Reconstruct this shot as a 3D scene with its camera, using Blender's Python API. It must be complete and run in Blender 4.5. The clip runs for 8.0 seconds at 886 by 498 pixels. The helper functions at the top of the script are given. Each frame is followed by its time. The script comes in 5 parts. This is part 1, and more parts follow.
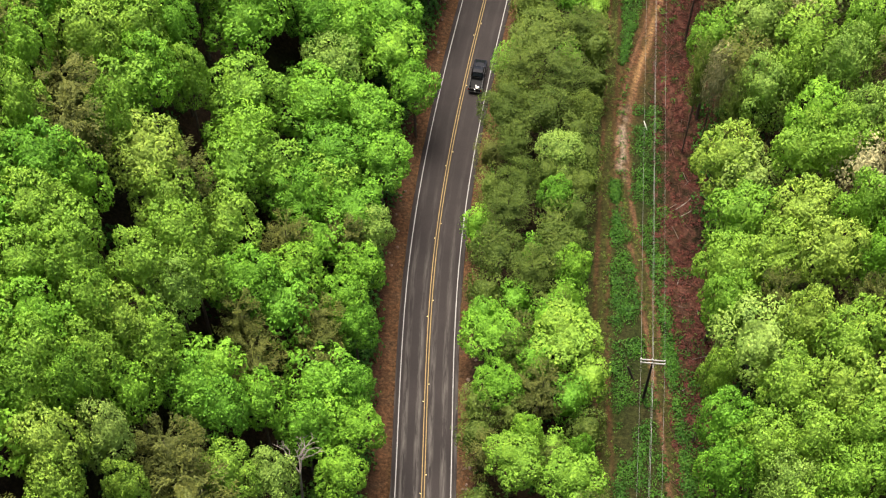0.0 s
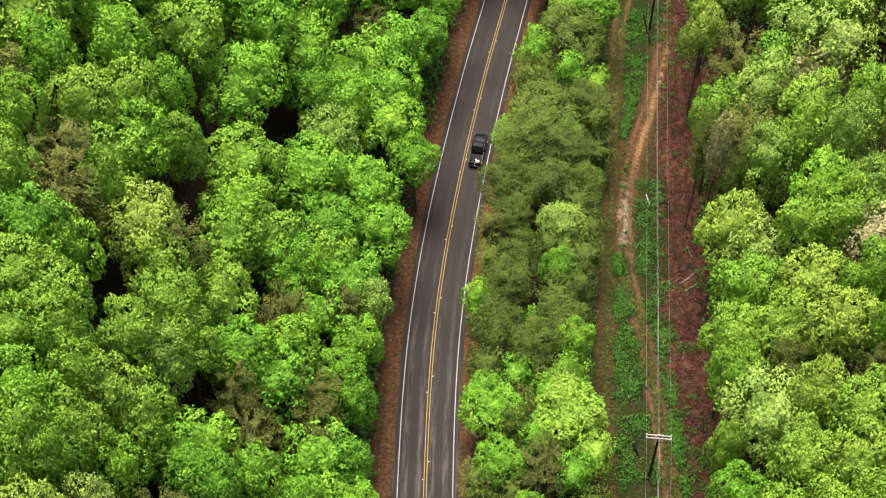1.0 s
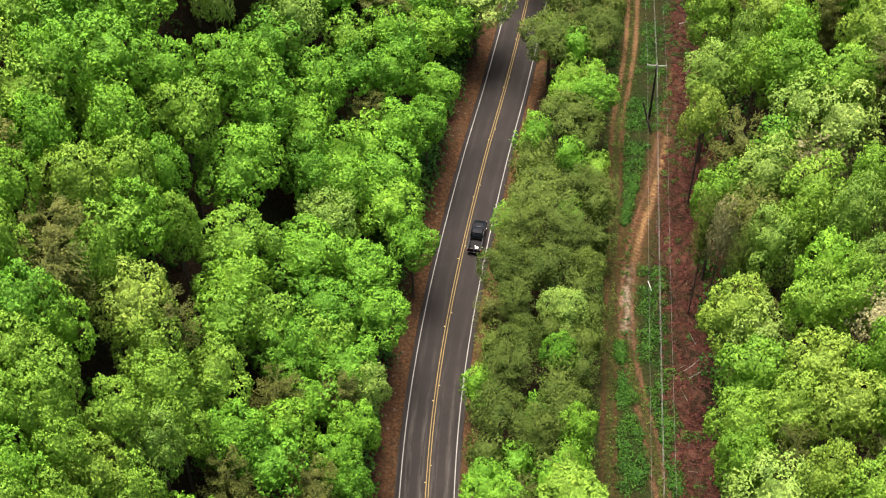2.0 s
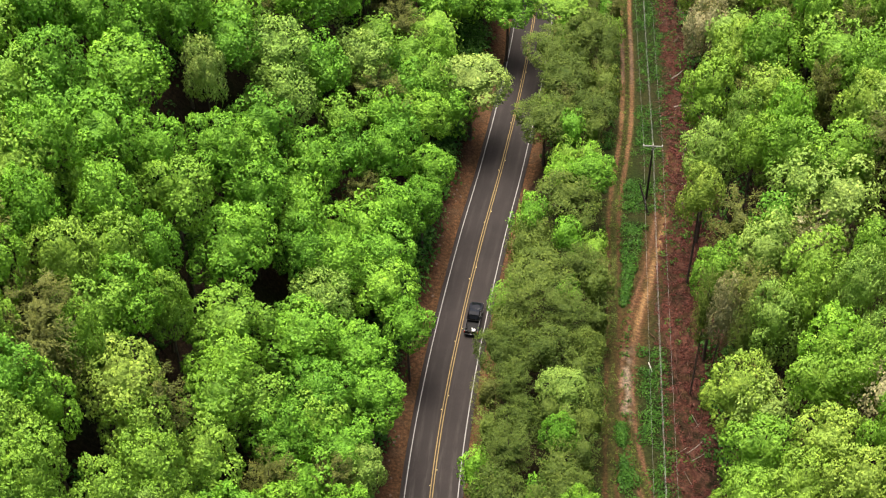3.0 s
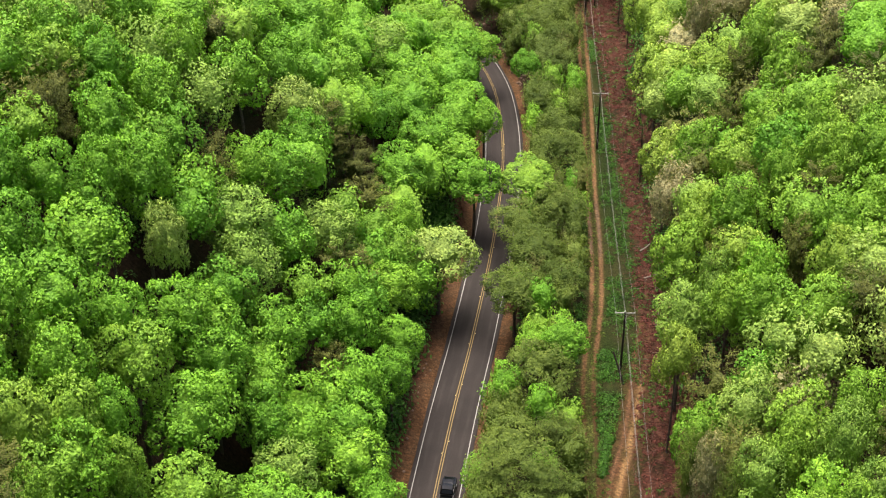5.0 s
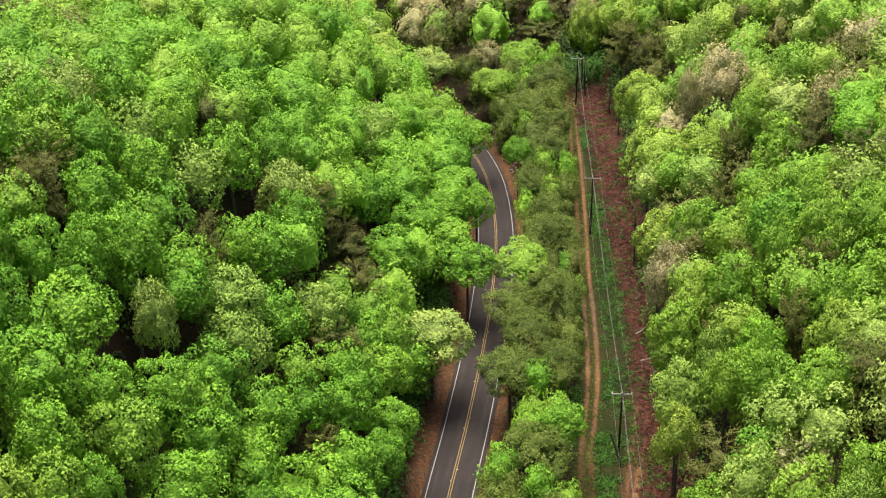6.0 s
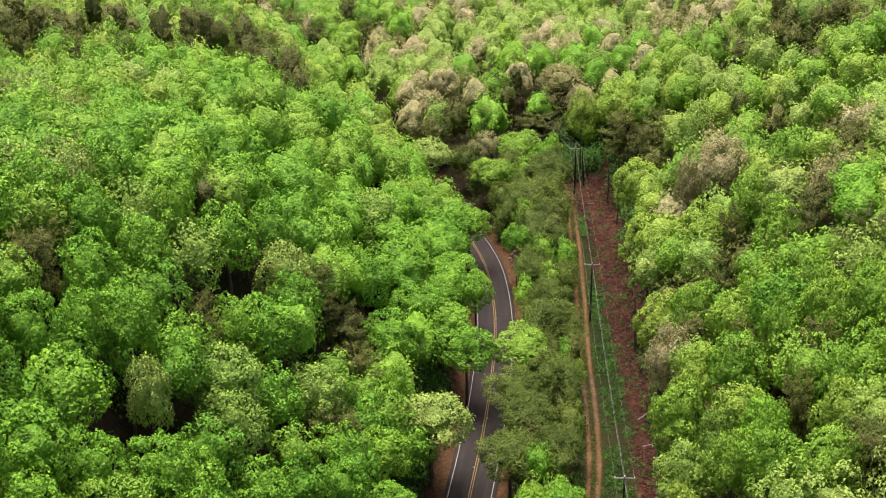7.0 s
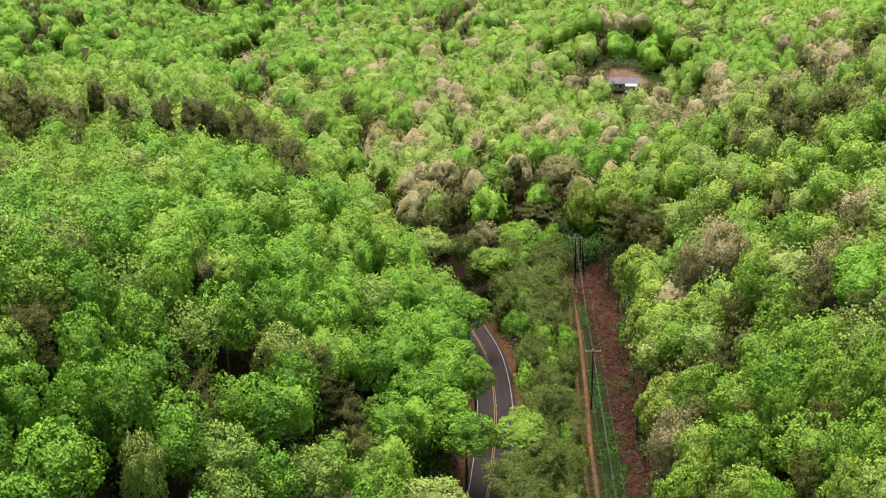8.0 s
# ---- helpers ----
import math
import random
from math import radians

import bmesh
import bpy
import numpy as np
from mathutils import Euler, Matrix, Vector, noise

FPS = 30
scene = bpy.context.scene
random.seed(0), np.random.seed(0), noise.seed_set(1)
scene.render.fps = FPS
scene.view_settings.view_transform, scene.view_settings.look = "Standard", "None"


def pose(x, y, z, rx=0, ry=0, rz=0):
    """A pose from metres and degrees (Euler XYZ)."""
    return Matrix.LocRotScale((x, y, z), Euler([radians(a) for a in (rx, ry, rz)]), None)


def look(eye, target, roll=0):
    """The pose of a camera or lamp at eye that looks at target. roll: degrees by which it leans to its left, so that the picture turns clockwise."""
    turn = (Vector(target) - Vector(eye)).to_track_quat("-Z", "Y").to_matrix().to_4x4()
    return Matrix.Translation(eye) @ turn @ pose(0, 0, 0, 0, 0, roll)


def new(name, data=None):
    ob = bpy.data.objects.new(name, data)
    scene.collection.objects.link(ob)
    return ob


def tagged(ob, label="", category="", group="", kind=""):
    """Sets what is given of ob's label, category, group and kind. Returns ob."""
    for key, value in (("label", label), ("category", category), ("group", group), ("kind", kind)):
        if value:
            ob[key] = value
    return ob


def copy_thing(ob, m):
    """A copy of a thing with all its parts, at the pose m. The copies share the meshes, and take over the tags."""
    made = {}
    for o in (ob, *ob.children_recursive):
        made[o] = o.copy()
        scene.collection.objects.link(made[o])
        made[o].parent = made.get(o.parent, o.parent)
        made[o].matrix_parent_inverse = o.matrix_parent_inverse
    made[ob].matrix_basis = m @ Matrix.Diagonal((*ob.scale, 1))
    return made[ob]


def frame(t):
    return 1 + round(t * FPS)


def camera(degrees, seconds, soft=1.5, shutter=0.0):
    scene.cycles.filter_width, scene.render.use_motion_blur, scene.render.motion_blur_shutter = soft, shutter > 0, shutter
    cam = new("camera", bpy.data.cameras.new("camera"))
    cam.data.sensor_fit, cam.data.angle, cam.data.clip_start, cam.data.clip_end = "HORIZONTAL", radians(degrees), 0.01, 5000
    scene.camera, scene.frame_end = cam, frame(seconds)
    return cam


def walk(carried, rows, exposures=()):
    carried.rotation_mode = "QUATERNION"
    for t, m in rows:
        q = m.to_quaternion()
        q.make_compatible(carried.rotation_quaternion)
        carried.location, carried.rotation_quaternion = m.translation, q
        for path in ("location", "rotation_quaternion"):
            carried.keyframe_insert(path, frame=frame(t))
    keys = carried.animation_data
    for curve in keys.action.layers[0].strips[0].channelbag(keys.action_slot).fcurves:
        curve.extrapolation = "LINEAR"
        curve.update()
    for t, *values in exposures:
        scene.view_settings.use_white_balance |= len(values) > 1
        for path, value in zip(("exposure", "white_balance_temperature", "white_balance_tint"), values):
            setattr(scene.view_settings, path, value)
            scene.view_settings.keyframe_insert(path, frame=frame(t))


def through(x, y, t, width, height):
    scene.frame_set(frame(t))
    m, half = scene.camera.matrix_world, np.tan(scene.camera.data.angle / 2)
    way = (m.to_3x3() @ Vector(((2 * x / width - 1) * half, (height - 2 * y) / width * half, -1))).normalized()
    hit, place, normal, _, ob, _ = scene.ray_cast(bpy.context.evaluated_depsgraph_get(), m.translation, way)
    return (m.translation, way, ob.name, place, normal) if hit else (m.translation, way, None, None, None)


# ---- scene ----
cam = camera(36.64, 8.0, soft=1.15)
PATH = [
    (0.0, -0.00, 0.00, 147.37, 33.98, -0.00, 0.00),
    (0.5, 0.04, -0.01, 145.39, 35.93, 0.05, -0.02),
    (1.0, 0.07, -0.02, 143.40, 37.91, 0.05, -0.04),
    (1.5, 0.11, -0.04, 141.42, 40.02, 0.07, -0.07),
    (1.7, 0.12, -0.05, 140.64, 40.96, 0.03, -0.02),
    (2.8, 0.20, -0.14, 136.34, 46.01, 0.10, -0.29),
    (3.0, 0.21, -0.15, 135.57, 46.77, 0.20, -0.44),
    (3.5, 0.23, -0.19, 133.64, 49.02, 0.25, -0.68),
    (4.0, 0.23, -0.22, 131.73, 51.24, 0.34, -1.12),
    (4.5, 0.21, -0.26, 129.82, 53.48, 0.42, -1.78),
    (4.7, 0.20, -0.28, 129.07, 54.41, 0.38, -2.00),
    (5.8, 0.13, -0.38, 124.91, 59.53, 0.60, -2.72),
    (6.0, 0.11, -0.40, 124.16, 60.30, 0.65, -2.79),
    (6.5, 0.07, -0.48, 122.30, 62.54, 0.62, -2.86),
    (7.0, 0.02, -0.57, 120.44, 64.77, 0.65, -2.86),
    (7.5, -0.02, -0.68, 118.60, 67.00, 0.64, -2.85),
    (8.0, -0.06, -0.78, 116.75, 69.25, 0.56, -2.84),
]
walk(cam, [(t, pose(x, y, z, rx, ry, rz)) for t, x, y, z, rx, ry, rz in PATH],
     exposures=[(0.0, 1.12, 7000, 10), (4.0, 1.12, 7000, 10), (6.5, 0.97, 7000, 15), (8.0, 0.72, 6750, 19)])

# ---- sky and light: a bright overcast day ----
world = bpy.data.worlds.new("overcast_sky")
scene.world = world
world.use_nodes = True
wn = world.node_tree.nodes
wl = world.node_tree.links
sky = wn.new("ShaderNodeTexSky")
sky.sky_type = "NISHITA"
sky.sun_disc = False
sky.sun_elevation = radians(76)
sky.sun_rotation = radians(-30)
sky.air_density = 1.0
sky.dust_density = 6.0
sky.ozone_density = 0.6
wn["Background"].inputs["Strength"].default_value = 0.098
wl.new(sky.outputs["Color"], wn["Background"].inputs["Color"])

sun_data = bpy.data.lights.new("sun", "SUN")
sun_data.energy = 3.4
sun_data.angle = radians(36)
sun_data.color = (1.0, 0.96, 0.9)
sun = new("sun", sun_data)
# the brightest part of the cloud lies ahead, high up and a little to one side
sun.matrix_world = look((-14, 118, 130), (0, 90, 0))


# ---- materials ----
def node_material(name):
    m = bpy.data.materials.new(name)
    m.use_nodes = True
    return m, m.node_tree.nodes, m.node_tree.links, m.node_tree.nodes["Principled BSDF"]


def ramp(nodes, stops):
    r = nodes.new("ShaderNodeValToRGB")
    while len(r.color_ramp.elements) < len(stops):
        r.color_ramp.elements.new(0.5)
    for e, (p, c) in zip(r.color_ramp.elements, stops):
        e.position, e.color = p, (*c, 1)
    return r


def noise_node(nodes, links, scale, detail=4, rough=0.6, coord="Object", stretch=None):
    tc = nodes.new("ShaderNodeTexCoord")
    n = nodes.new("ShaderNodeTexNoise")
    n.inputs["Scale"].default_value = scale
    n.inputs["Detail"].default_value = detail
    n.inputs["Roughness"].default_value = rough
    if stretch:
        mp = nodes.new("ShaderNodeMapping")
        mp.inputs["Scale"].default_value = stretch
        links.new(tc.outputs[coord], mp.inputs["Vector"])
        links.new(mp.outputs["Vector"], n.inputs["Vector"])
    else:
        links.new(tc.outputs[coord], n.inputs["Vector"])
    return n


def mix_rgb(nodes, links, fac, a, b, blend="MIX"):
    m = nodes.new("ShaderNodeMix")
    m.data_type, m.blend_type = "RGBA", blend
    for sock, v in ((m.inputs[0], fac), (m.inputs[6], a), (m.inputs[7], b)):
        if isinstance(v, bpy.types.NodeSocket):
            links.new(v, sock)
        else:
            sock.default_value = v if not isinstance(v, tuple) or len(v) == 4 else (*v, 1)
    return m.outputs[2]


def plain(name, colour, rough=0.6, metal=0.0, grain=0.0, scale=8.0, bump=0.0):
    """A surface of one base colour with grain, blotches and fine relief."""
    m, n, l, p = node_material(name)
    p.inputs["Roughness"].default_value, p.inputs["Metallic"].default_value = rough, metal
    if rough > 0.7:
        p.inputs["Specular IOR Level"].default_value = 0.15
    if grain:
        a = noise_node(n, l, scale, 5)
        b = noise_node(n, l, scale * 0.12, 3)
        dark = tuple(c * (1 - grain) for c in colour)
        light = tuple(min(1, c * (1 + grain)) for c in colour)
        r1 = ramp(n, [(0.3, dark), (0.7, light)])
        l.new(a.outputs["Fac"], r1.inputs["Fac"])
        r2 = ramp(n, [(0.35, (1 - grain * 0.6,) * 3), (0.65, (1, 1, 1))])
        l.new(b.outputs["Fac"], r2.inputs["Fac"])
        l.new(mix_rgb(n, l, 1.0, r1.outputs["Color"], r2.outputs["Color"], "MULTIPLY"), p.inputs["Base Color"])
        if bump:
            bp = n.new("ShaderNodeBump")
            bp.inputs["Strength"].default_value, bp.inputs["Distance"].default_value = bump, 0.02
            l.new(a.outputs["Fac"], bp.inputs["Height"])
            l.new(bp.outputs["Normal"], p.inputs["Normal"])
    else:
        p.inputs["Base Color"].default_value = (*colour, 1)
    return m


def leaf_material(name, deep, mid, fresh, through=0.12):
    """Leaves: the hue wanders from tree to tree, from bough to bough, from spray to spray and from leaf to leaf; light shines through them."""
    m, n, l, p = node_material(name)
    info = n.new("ShaderNodeObjectInfo")
    tint = n.new("ShaderNodeAttribute")
    tint.attribute_name = "tint"
    add = n.new("ShaderNodeMath")
    add.operation = "ADD"
    l.new(info.outputs["Random"], add.inputs[0])
    l.new(tint.outputs["Fac"], add.inputs[1])
    wrap = n.new("ShaderNodeMath")
    wrap.operation = "FRACT"
    l.new(add.outputs[0], wrap.inputs[0])
    tree = ramp(n, [(0.0, deep), (0.5, mid), (1.0, fresh)])
    l.new(wrap.outputs[0], tree.inputs["Fac"])
    geo = n.new("ShaderNodeNewGeometry")
    leaf = ramp(n, [(0.0, (0.88, 0.91, 0.88)), (0.55, (1, 1, 1)), (1.0, (1.05, 1.04, 1.02))])
    l.new(geo.outputs["Random Per Island"], leaf.inputs["Fac"])
    bough = noise_node(n, l, 0.45, 3)
    br = ramp(n, [(0.3, (0.84, 0.89, 0.84)), (0.7, (1.14, 1.09, 1.0))])
    l.new(bough.outputs["Fac"], br.inputs["Fac"])
    spray = n.new("ShaderNodeAttribute")
    spray.attribute_name = "spray"
    sr = ramp(n, [(0.0, (0.72, 0.77, 0.74)), (0.5, (1, 1, 1)), (1.0, (1.12, 1.10, 1.06))])
    l.new(spray.outputs["Fac"], sr.inputs["Fac"])
    c = mix_rgb(n, l, 1.0, tree.outputs["Color"], leaf.outputs["Color"], "MULTIPLY")
    c = mix_rgb(n, l, 1.0, c, br.outputs["Color"], "MULTIPLY")
    c = mix_rgb(n, l, 1.0, c, sr.outputs["Color"], "MULTIPLY")
    # single leaves: small cells of their own tone, each a little dome
    tc = n.new("ShaderNodeTexCoord")
    cell = n.new("ShaderNodeTexVoronoi")
    cell.inputs["Scale"].default_value = 2.4
    l.new(tc.outputs["Object"], cell.inputs["Vector"])
    one = n.new("ShaderNodeSeparateColor")
    l.new(cell.outputs["Color"], one.inputs[0])
    fr = ramp(n, [(0.0, (0.70, 0.75, 0.72)), (0.5, (1.0, 1.0, 1.0)), (1.0, (1.13, 1.11, 1.06))])
    l.new(one.outputs[0], fr.inputs["Fac"])
    c = mix_rgb(n, l, 1.0, c, fr.outputs["Color"], "MULTIPLY")
    bp = n.new("ShaderNodeBump")
    bp.invert = True
    bp.inputs["Strength"].default_value, bp.inputs["Distance"].default_value = 0.8, 0.32
    l.new(cell.outputs["Distance"], bp.inputs["Height"])
    l.new(bp.outputs["Normal"], p.inputs["Normal"])
    l.new(c, p.inputs["Base Color"])
    p.inputs["Roughness"].default_value = 0.55
    p.inputs["Specular IOR Level"].default_value = 0.2
    tr = n.new("ShaderNodeBsdfTranslucent")
    l.new(mix_rgb(n, l, 1.0, c, (1.15, 1.2, 0.55), "MULTIPLY"), tr.inputs["Color"])
    mx = n.new("ShaderNodeMixShader")
    mx.inputs[0].default_value = through
    l.new(p.outputs[0], mx.inputs[1])
    l.new(tr.outputs[0], mx.inputs[2])
    l.new(mx.outputs[0], n["Material Output"].inputs["Surface"])
    return m


LEAF = {
    "green": leaf_material("leaves_green", (0.125, 0.314, 0.031), (0.165, 0.375, 0.036), (0.212, 0.42, 0.043)),
    "lime": leaf_material("leaves_lime", (0.158, 0.332, 0.036), (0.192, 0.366, 0.043), (0.226, 0.388, 0.052)),
    "yellow": leaf_material("leaves_yellow_green", (0.218, 0.372, 0.050), (0.252, 0.396, 0.058), (0.282, 0.405, 0.070)),
    "pale": leaf_material("leaves_pale", (0.200, 0.350, 0.062), (0.246, 0.390, 0.078), (0.29, 0.405, 0.10)),
    "blush": leaf_material("leaves_blush", (0.300, 0.295, 0.135), (0.365, 0.345, 0.180), (0.410, 0.370, 0.215)),
    "pine": leaf_material("needles_dark", (0.086, 0.102, 0.024), (0.108, 0.126, 0.028), (0.134, 0.15, 0.035), 0.1),
    "olive": leaf_material("leaves_olive", (0.090, 0.138, 0.026), (0.111, 0.166, 0.031), (0.140, 0.20, 0.038), 0.2),
    "shrub": leaf_material("leaves_shrub", (0.028, 0.095, 0.012), (0.044, 0.135, 0.016), (0.070, 0.175, 0.021), 0.12),
}
BARK = plain("bark", (0.11, 0.085, 0.065), 0.9, grain=0.45, scale=6, bump=0.6)
DEAD = plain("bleached_wood", (0.26, 0.23, 0.2), 0.8, grain=0.3, scale=5, bump=0.4)


def ground_material():
    m, n, l, p = node_material("soil_and_litter")
    col = n.new("ShaderNodeAttribute")
    col.attribute_name = "soil"
    fine = noise_node(n, l, 3.0, 8, 0.75)
    r = ramp(n, [(0.3, (0.42, 0.4, 0.39)), (0.5, (1, 1, 1)), (0.7, (1.75, 1.65, 1.5))])
    l.new(fine.outputs["Fac"], r.inputs["Fac"])
    twig = noise_node(n, l, 1.0, 6, 0.8, stretch=(1.9, 2.7, 1.0))
    r2 = ramp(n, [(0.42, (0.6, 0.58, 0.58)), (0.6, (1.35, 1.28, 1.2))])
    l.new(twig.outputs["Fac"], r2.inputs["Fac"])
    c = mix_rgb(n, l, 1.0, col.outputs["Color"], r.outputs["Color"], "MULTIPLY")
    c = mix_rgb(n, l, 1.0, c, r2.outputs["Color"], "MULTIPLY")
    l.new(c, p.inputs["Base Color"])
    p.inputs["Roughness"].default_value = 0.92
    p.inputs["Specular IOR Level"].default_value = 0.1
    bp = n.new("ShaderNodeBump")
    bp.inputs["Strength"].default_value, bp.inputs["Distance"].default_value = 0.8, 0.15
    l.new(fine.outputs["Fac"], bp.inputs["Height"])
    l.new(bp.outputs["Normal"], p.inputs["Normal"])
    return m


def asphalt_material():
    """Dark asphalt, with pale worn bands that run along the wheel tracks (uv: metres across, metres along)."""
    m, n, l, p = node_material("asphalt")
    streak = noise_node(n, l, 1.0, 6, 0.7, "UV", (1.9, 0.16, 1))
    r = ramp(n, [(0.42, (0, 0, 0)), (0.68, (1, 1, 1))])
    l.new(streak.outputs["Fac"], r.inputs["Fac"])
    uv = n.new("ShaderNodeTexCoord")
    sep = n.new("ShaderNodeSeparateXYZ")
    l.new(uv.outputs["UV"], sep.inputs[0])
    wave = n.new("ShaderNodeMath")
    wave.operation = "SINE"
    mul = n.new("ShaderNodeMath")
    mul.operation = "MULTIPLY_ADD"
    mul.inputs[1].default_value, mul.inputs[2].default_value = 3.9, -1.2
    l.new(sep.outputs[0], mul.inputs[0])
    l.new(mul.outputs[0], wave.inputs[0])
    band = n.new("ShaderNodeMapRange")
    band.inputs["From Min"].default_value, band.inputs["From Max"].default_value = -0.2, 1.0
    l.new(wave.outputs[0], band.inputs["Value"])
    stretch = n.new("ShaderNodeMapRange")
    stretch.interpolation_type = "SMOOTHSTEP"
    stretch.inputs["From Min"].default_value, stretch.inputs["From Max"].default_value = 118, 70
    stretch.inputs["To Min"].default_value = 0.12
    l.new(sep.outputs[1], stretch.inputs["Value"])
    f1 = n.new("ShaderNodeMath")
    f1.operation = "MULTIPLY"
    l.new(band.outputs[0], f1.inputs[0])
    l.new(r.outputs["Color"], f1.inputs[1])
    f2 = n.new("ShaderNodeMath")
    f2.operation = "MULTIPLY"
    l.new(f1.outputs[0], f2.inputs[0])
    l.new(stretch.outputs[0], f2.inputs[1])
    grit = noise_node(n, l, 9.0, 6, 0.8)
    gr = ramp(n, [(0.3, (0.0225, 0.0190, 0.0185)), (0.7, (0.034, 0.029, 0.028))])
    l.new(grit.outputs["Fac"], gr.inputs["Fac"])
    big = noise_node(n, l, 0.12, 3)
    bg = ramp(n, [(0.35, (0.85, 0.85, 0.85)), (0.65, (1.12, 1.1, 1.1))])
    l.new(big.outputs["Fac"], bg.inputs["Fac"])
    base = mix_rgb(n, l, 1.0, gr.outputs["Color"], bg.outputs["Color"], "MULTIPLY")
    l.new(mix_rgb(n, l, f2.outputs[0], base, (0.12, 0.11, 0.10)), p.inputs["Base Color"])
    p.inputs["Roughness"].default_value = 0.85
    p.inputs["Specular IOR Level"].default_value = 0.15
    return m


GROUND = ground_material()
ASPHALT = asphalt_material()
WHITE_LINE = plain("white_road_paint", (0.27, 0.265, 0.255), 0.7, grain=0.25, scale=3)
YELLOW_LINE = plain("yellow_road_paint", (0.22, 0.15, 0.045), 0.7, grain=0.25, scale=3)
REFLECT = plain("reflector_plastic", (0.62, 0.5, 0.2), 0.3)
CREOSOTE = plain("creosoted_wood", (0.035, 0.028, 0.024), 0.85, grain=0.4, scale=5, bump=0.5)
ARM_WOOD = plain("weathered_grey_timber", (0.36, 0.35, 0.33), 0.8, grain=0.25, scale=6)
PORCELAIN = plain("porcelain", (0.75, 0.75, 0.73), 0.25)
WIRE = plain("aluminium_wire", (0.26, 0.26, 0.25), 0.5, 0.4)
CAR_PAINT = plain("black_car_paint", (0.004, 0.005, 0.007), 0.14)
CAR_PAINT.node_tree.nodes["Principled BSDF"].inputs["Specular IOR Level"].default_value = 0.5
TRIM = plain("black_plastic", (0.012, 0.012, 0.013), 0.55)
TYRE = plain("tyre_rubber", (0.015, 0.015, 0.015), 0.85, grain=0.2, scale=20)
CHROME = plain("chrome", (0.7, 0.7, 0.72), 0.18, 1.0)
CAR_GLASS = plain("tinted_glass", (0.012, 0.015, 0.02), 0.05)
TAIL_RED = plain("red_lamp_plastic", (0.35, 0.01, 0.01), 0.25)
LAMP_CLEAR = plain("clear_lamp_plastic", (0.7, 0.7, 0.7), 0.15)
BED_LINER = plain("bed_liner", (0.02, 0.02, 0.021), 0.85, grain=0.3, scale=15)
STONE = plain("red_brown_stone", (0.16, 0.11, 0.085), 0.9, grain=0.4, scale=4, bump=0.5)
ROOF = plain("grey_shingles", (0.17, 0.165, 0.18), 0.85, grain=0.25, scale=3)
SIDING = plain("grey_siding", (0.32, 0.29, 0.29), 0.75, grain=0.15, scale=2)
TIN = plain("white_sheet_metal", (0.75, 0.77, 0.8), 0.4)
PANE = plain("window_pane", (0.02, 0.025, 0.03), 0.05)
DEBRIS = plain("dead_brushwood", (0.13, 0.062, 0.05), 0.9, grain=0.5, scale=4)
RED_WEED = plain("dead_bracken", (0.115, 0.040, 0.031), 0.95, grain=0.5, scale=3)
SIGN_YELLOW = plain("sign_yellow", (0.62, 0.33, 0.02), 0.5, grain=0.1, scale=6)
WHITE_PAINT = plain("white_paint", (0.78, 0.77, 0.74), 0.6, grain=0.1, scale=10)
STEEL = plain("galvanised_steel", (0.4, 0.41, 0.42), 0.45, 0.8)


# ---- small tools for meshes ----
def link_mesh(name, verts, faces, material, parent=None, label=""):
    me = bpy.data.meshes.new(name)
    me.from_pydata([tuple(v) for v in verts], [], faces)
    me.materials.append(material)
    me.validate()
    ob = new(name, me)
    if parent:
        ob.parent = parent
    if label:
        tagged(ob, label)
    return ob


def part(name, bm, material, parent=None, label="", smooth=False):
    me = bpy.data.meshes.new(name)
    bm.to_mesh(me)
    bm.free()
    me.materials.append(material)
    if smooth:
        me.polygons.foreach_set("use_smooth", [True] * len(me.polygons))
    ob = new(name, me)
    if parent:
        ob.parent = parent
    if label:
        tagged(ob, label)
    return ob


def box(bm, size, at, bevel=0.0, turn=None):
    m = Matrix.Translation(at) @ (turn or Matrix.Identity(4)) @ Matrix.Diagonal((*size, 1))
    got = bmesh.ops.create_cube(bm, size=1, matrix=m)
    if bevel:
        edges = list({e for v in got["verts"] for e in v.link_edges})
        bmesh.ops.bevel(bm, geom=edges, offset=bevel, segments=2, affect="EDGES", profile=0.6)


def tube(bm, a, b, r0, r1, sides=8):
    a, b = Vector(a), Vector(b)
    d = b - a
    turn = d.to_track_quat("Z", "Y").to_matrix().to_4x4()
    bmesh.ops.create_cone(bm, cap_ends=True, segments=sides, radius1=r0, radius2=r1, depth=d.length,
                          matrix=Matrix.Translation((a + b) / 2) @ turn)


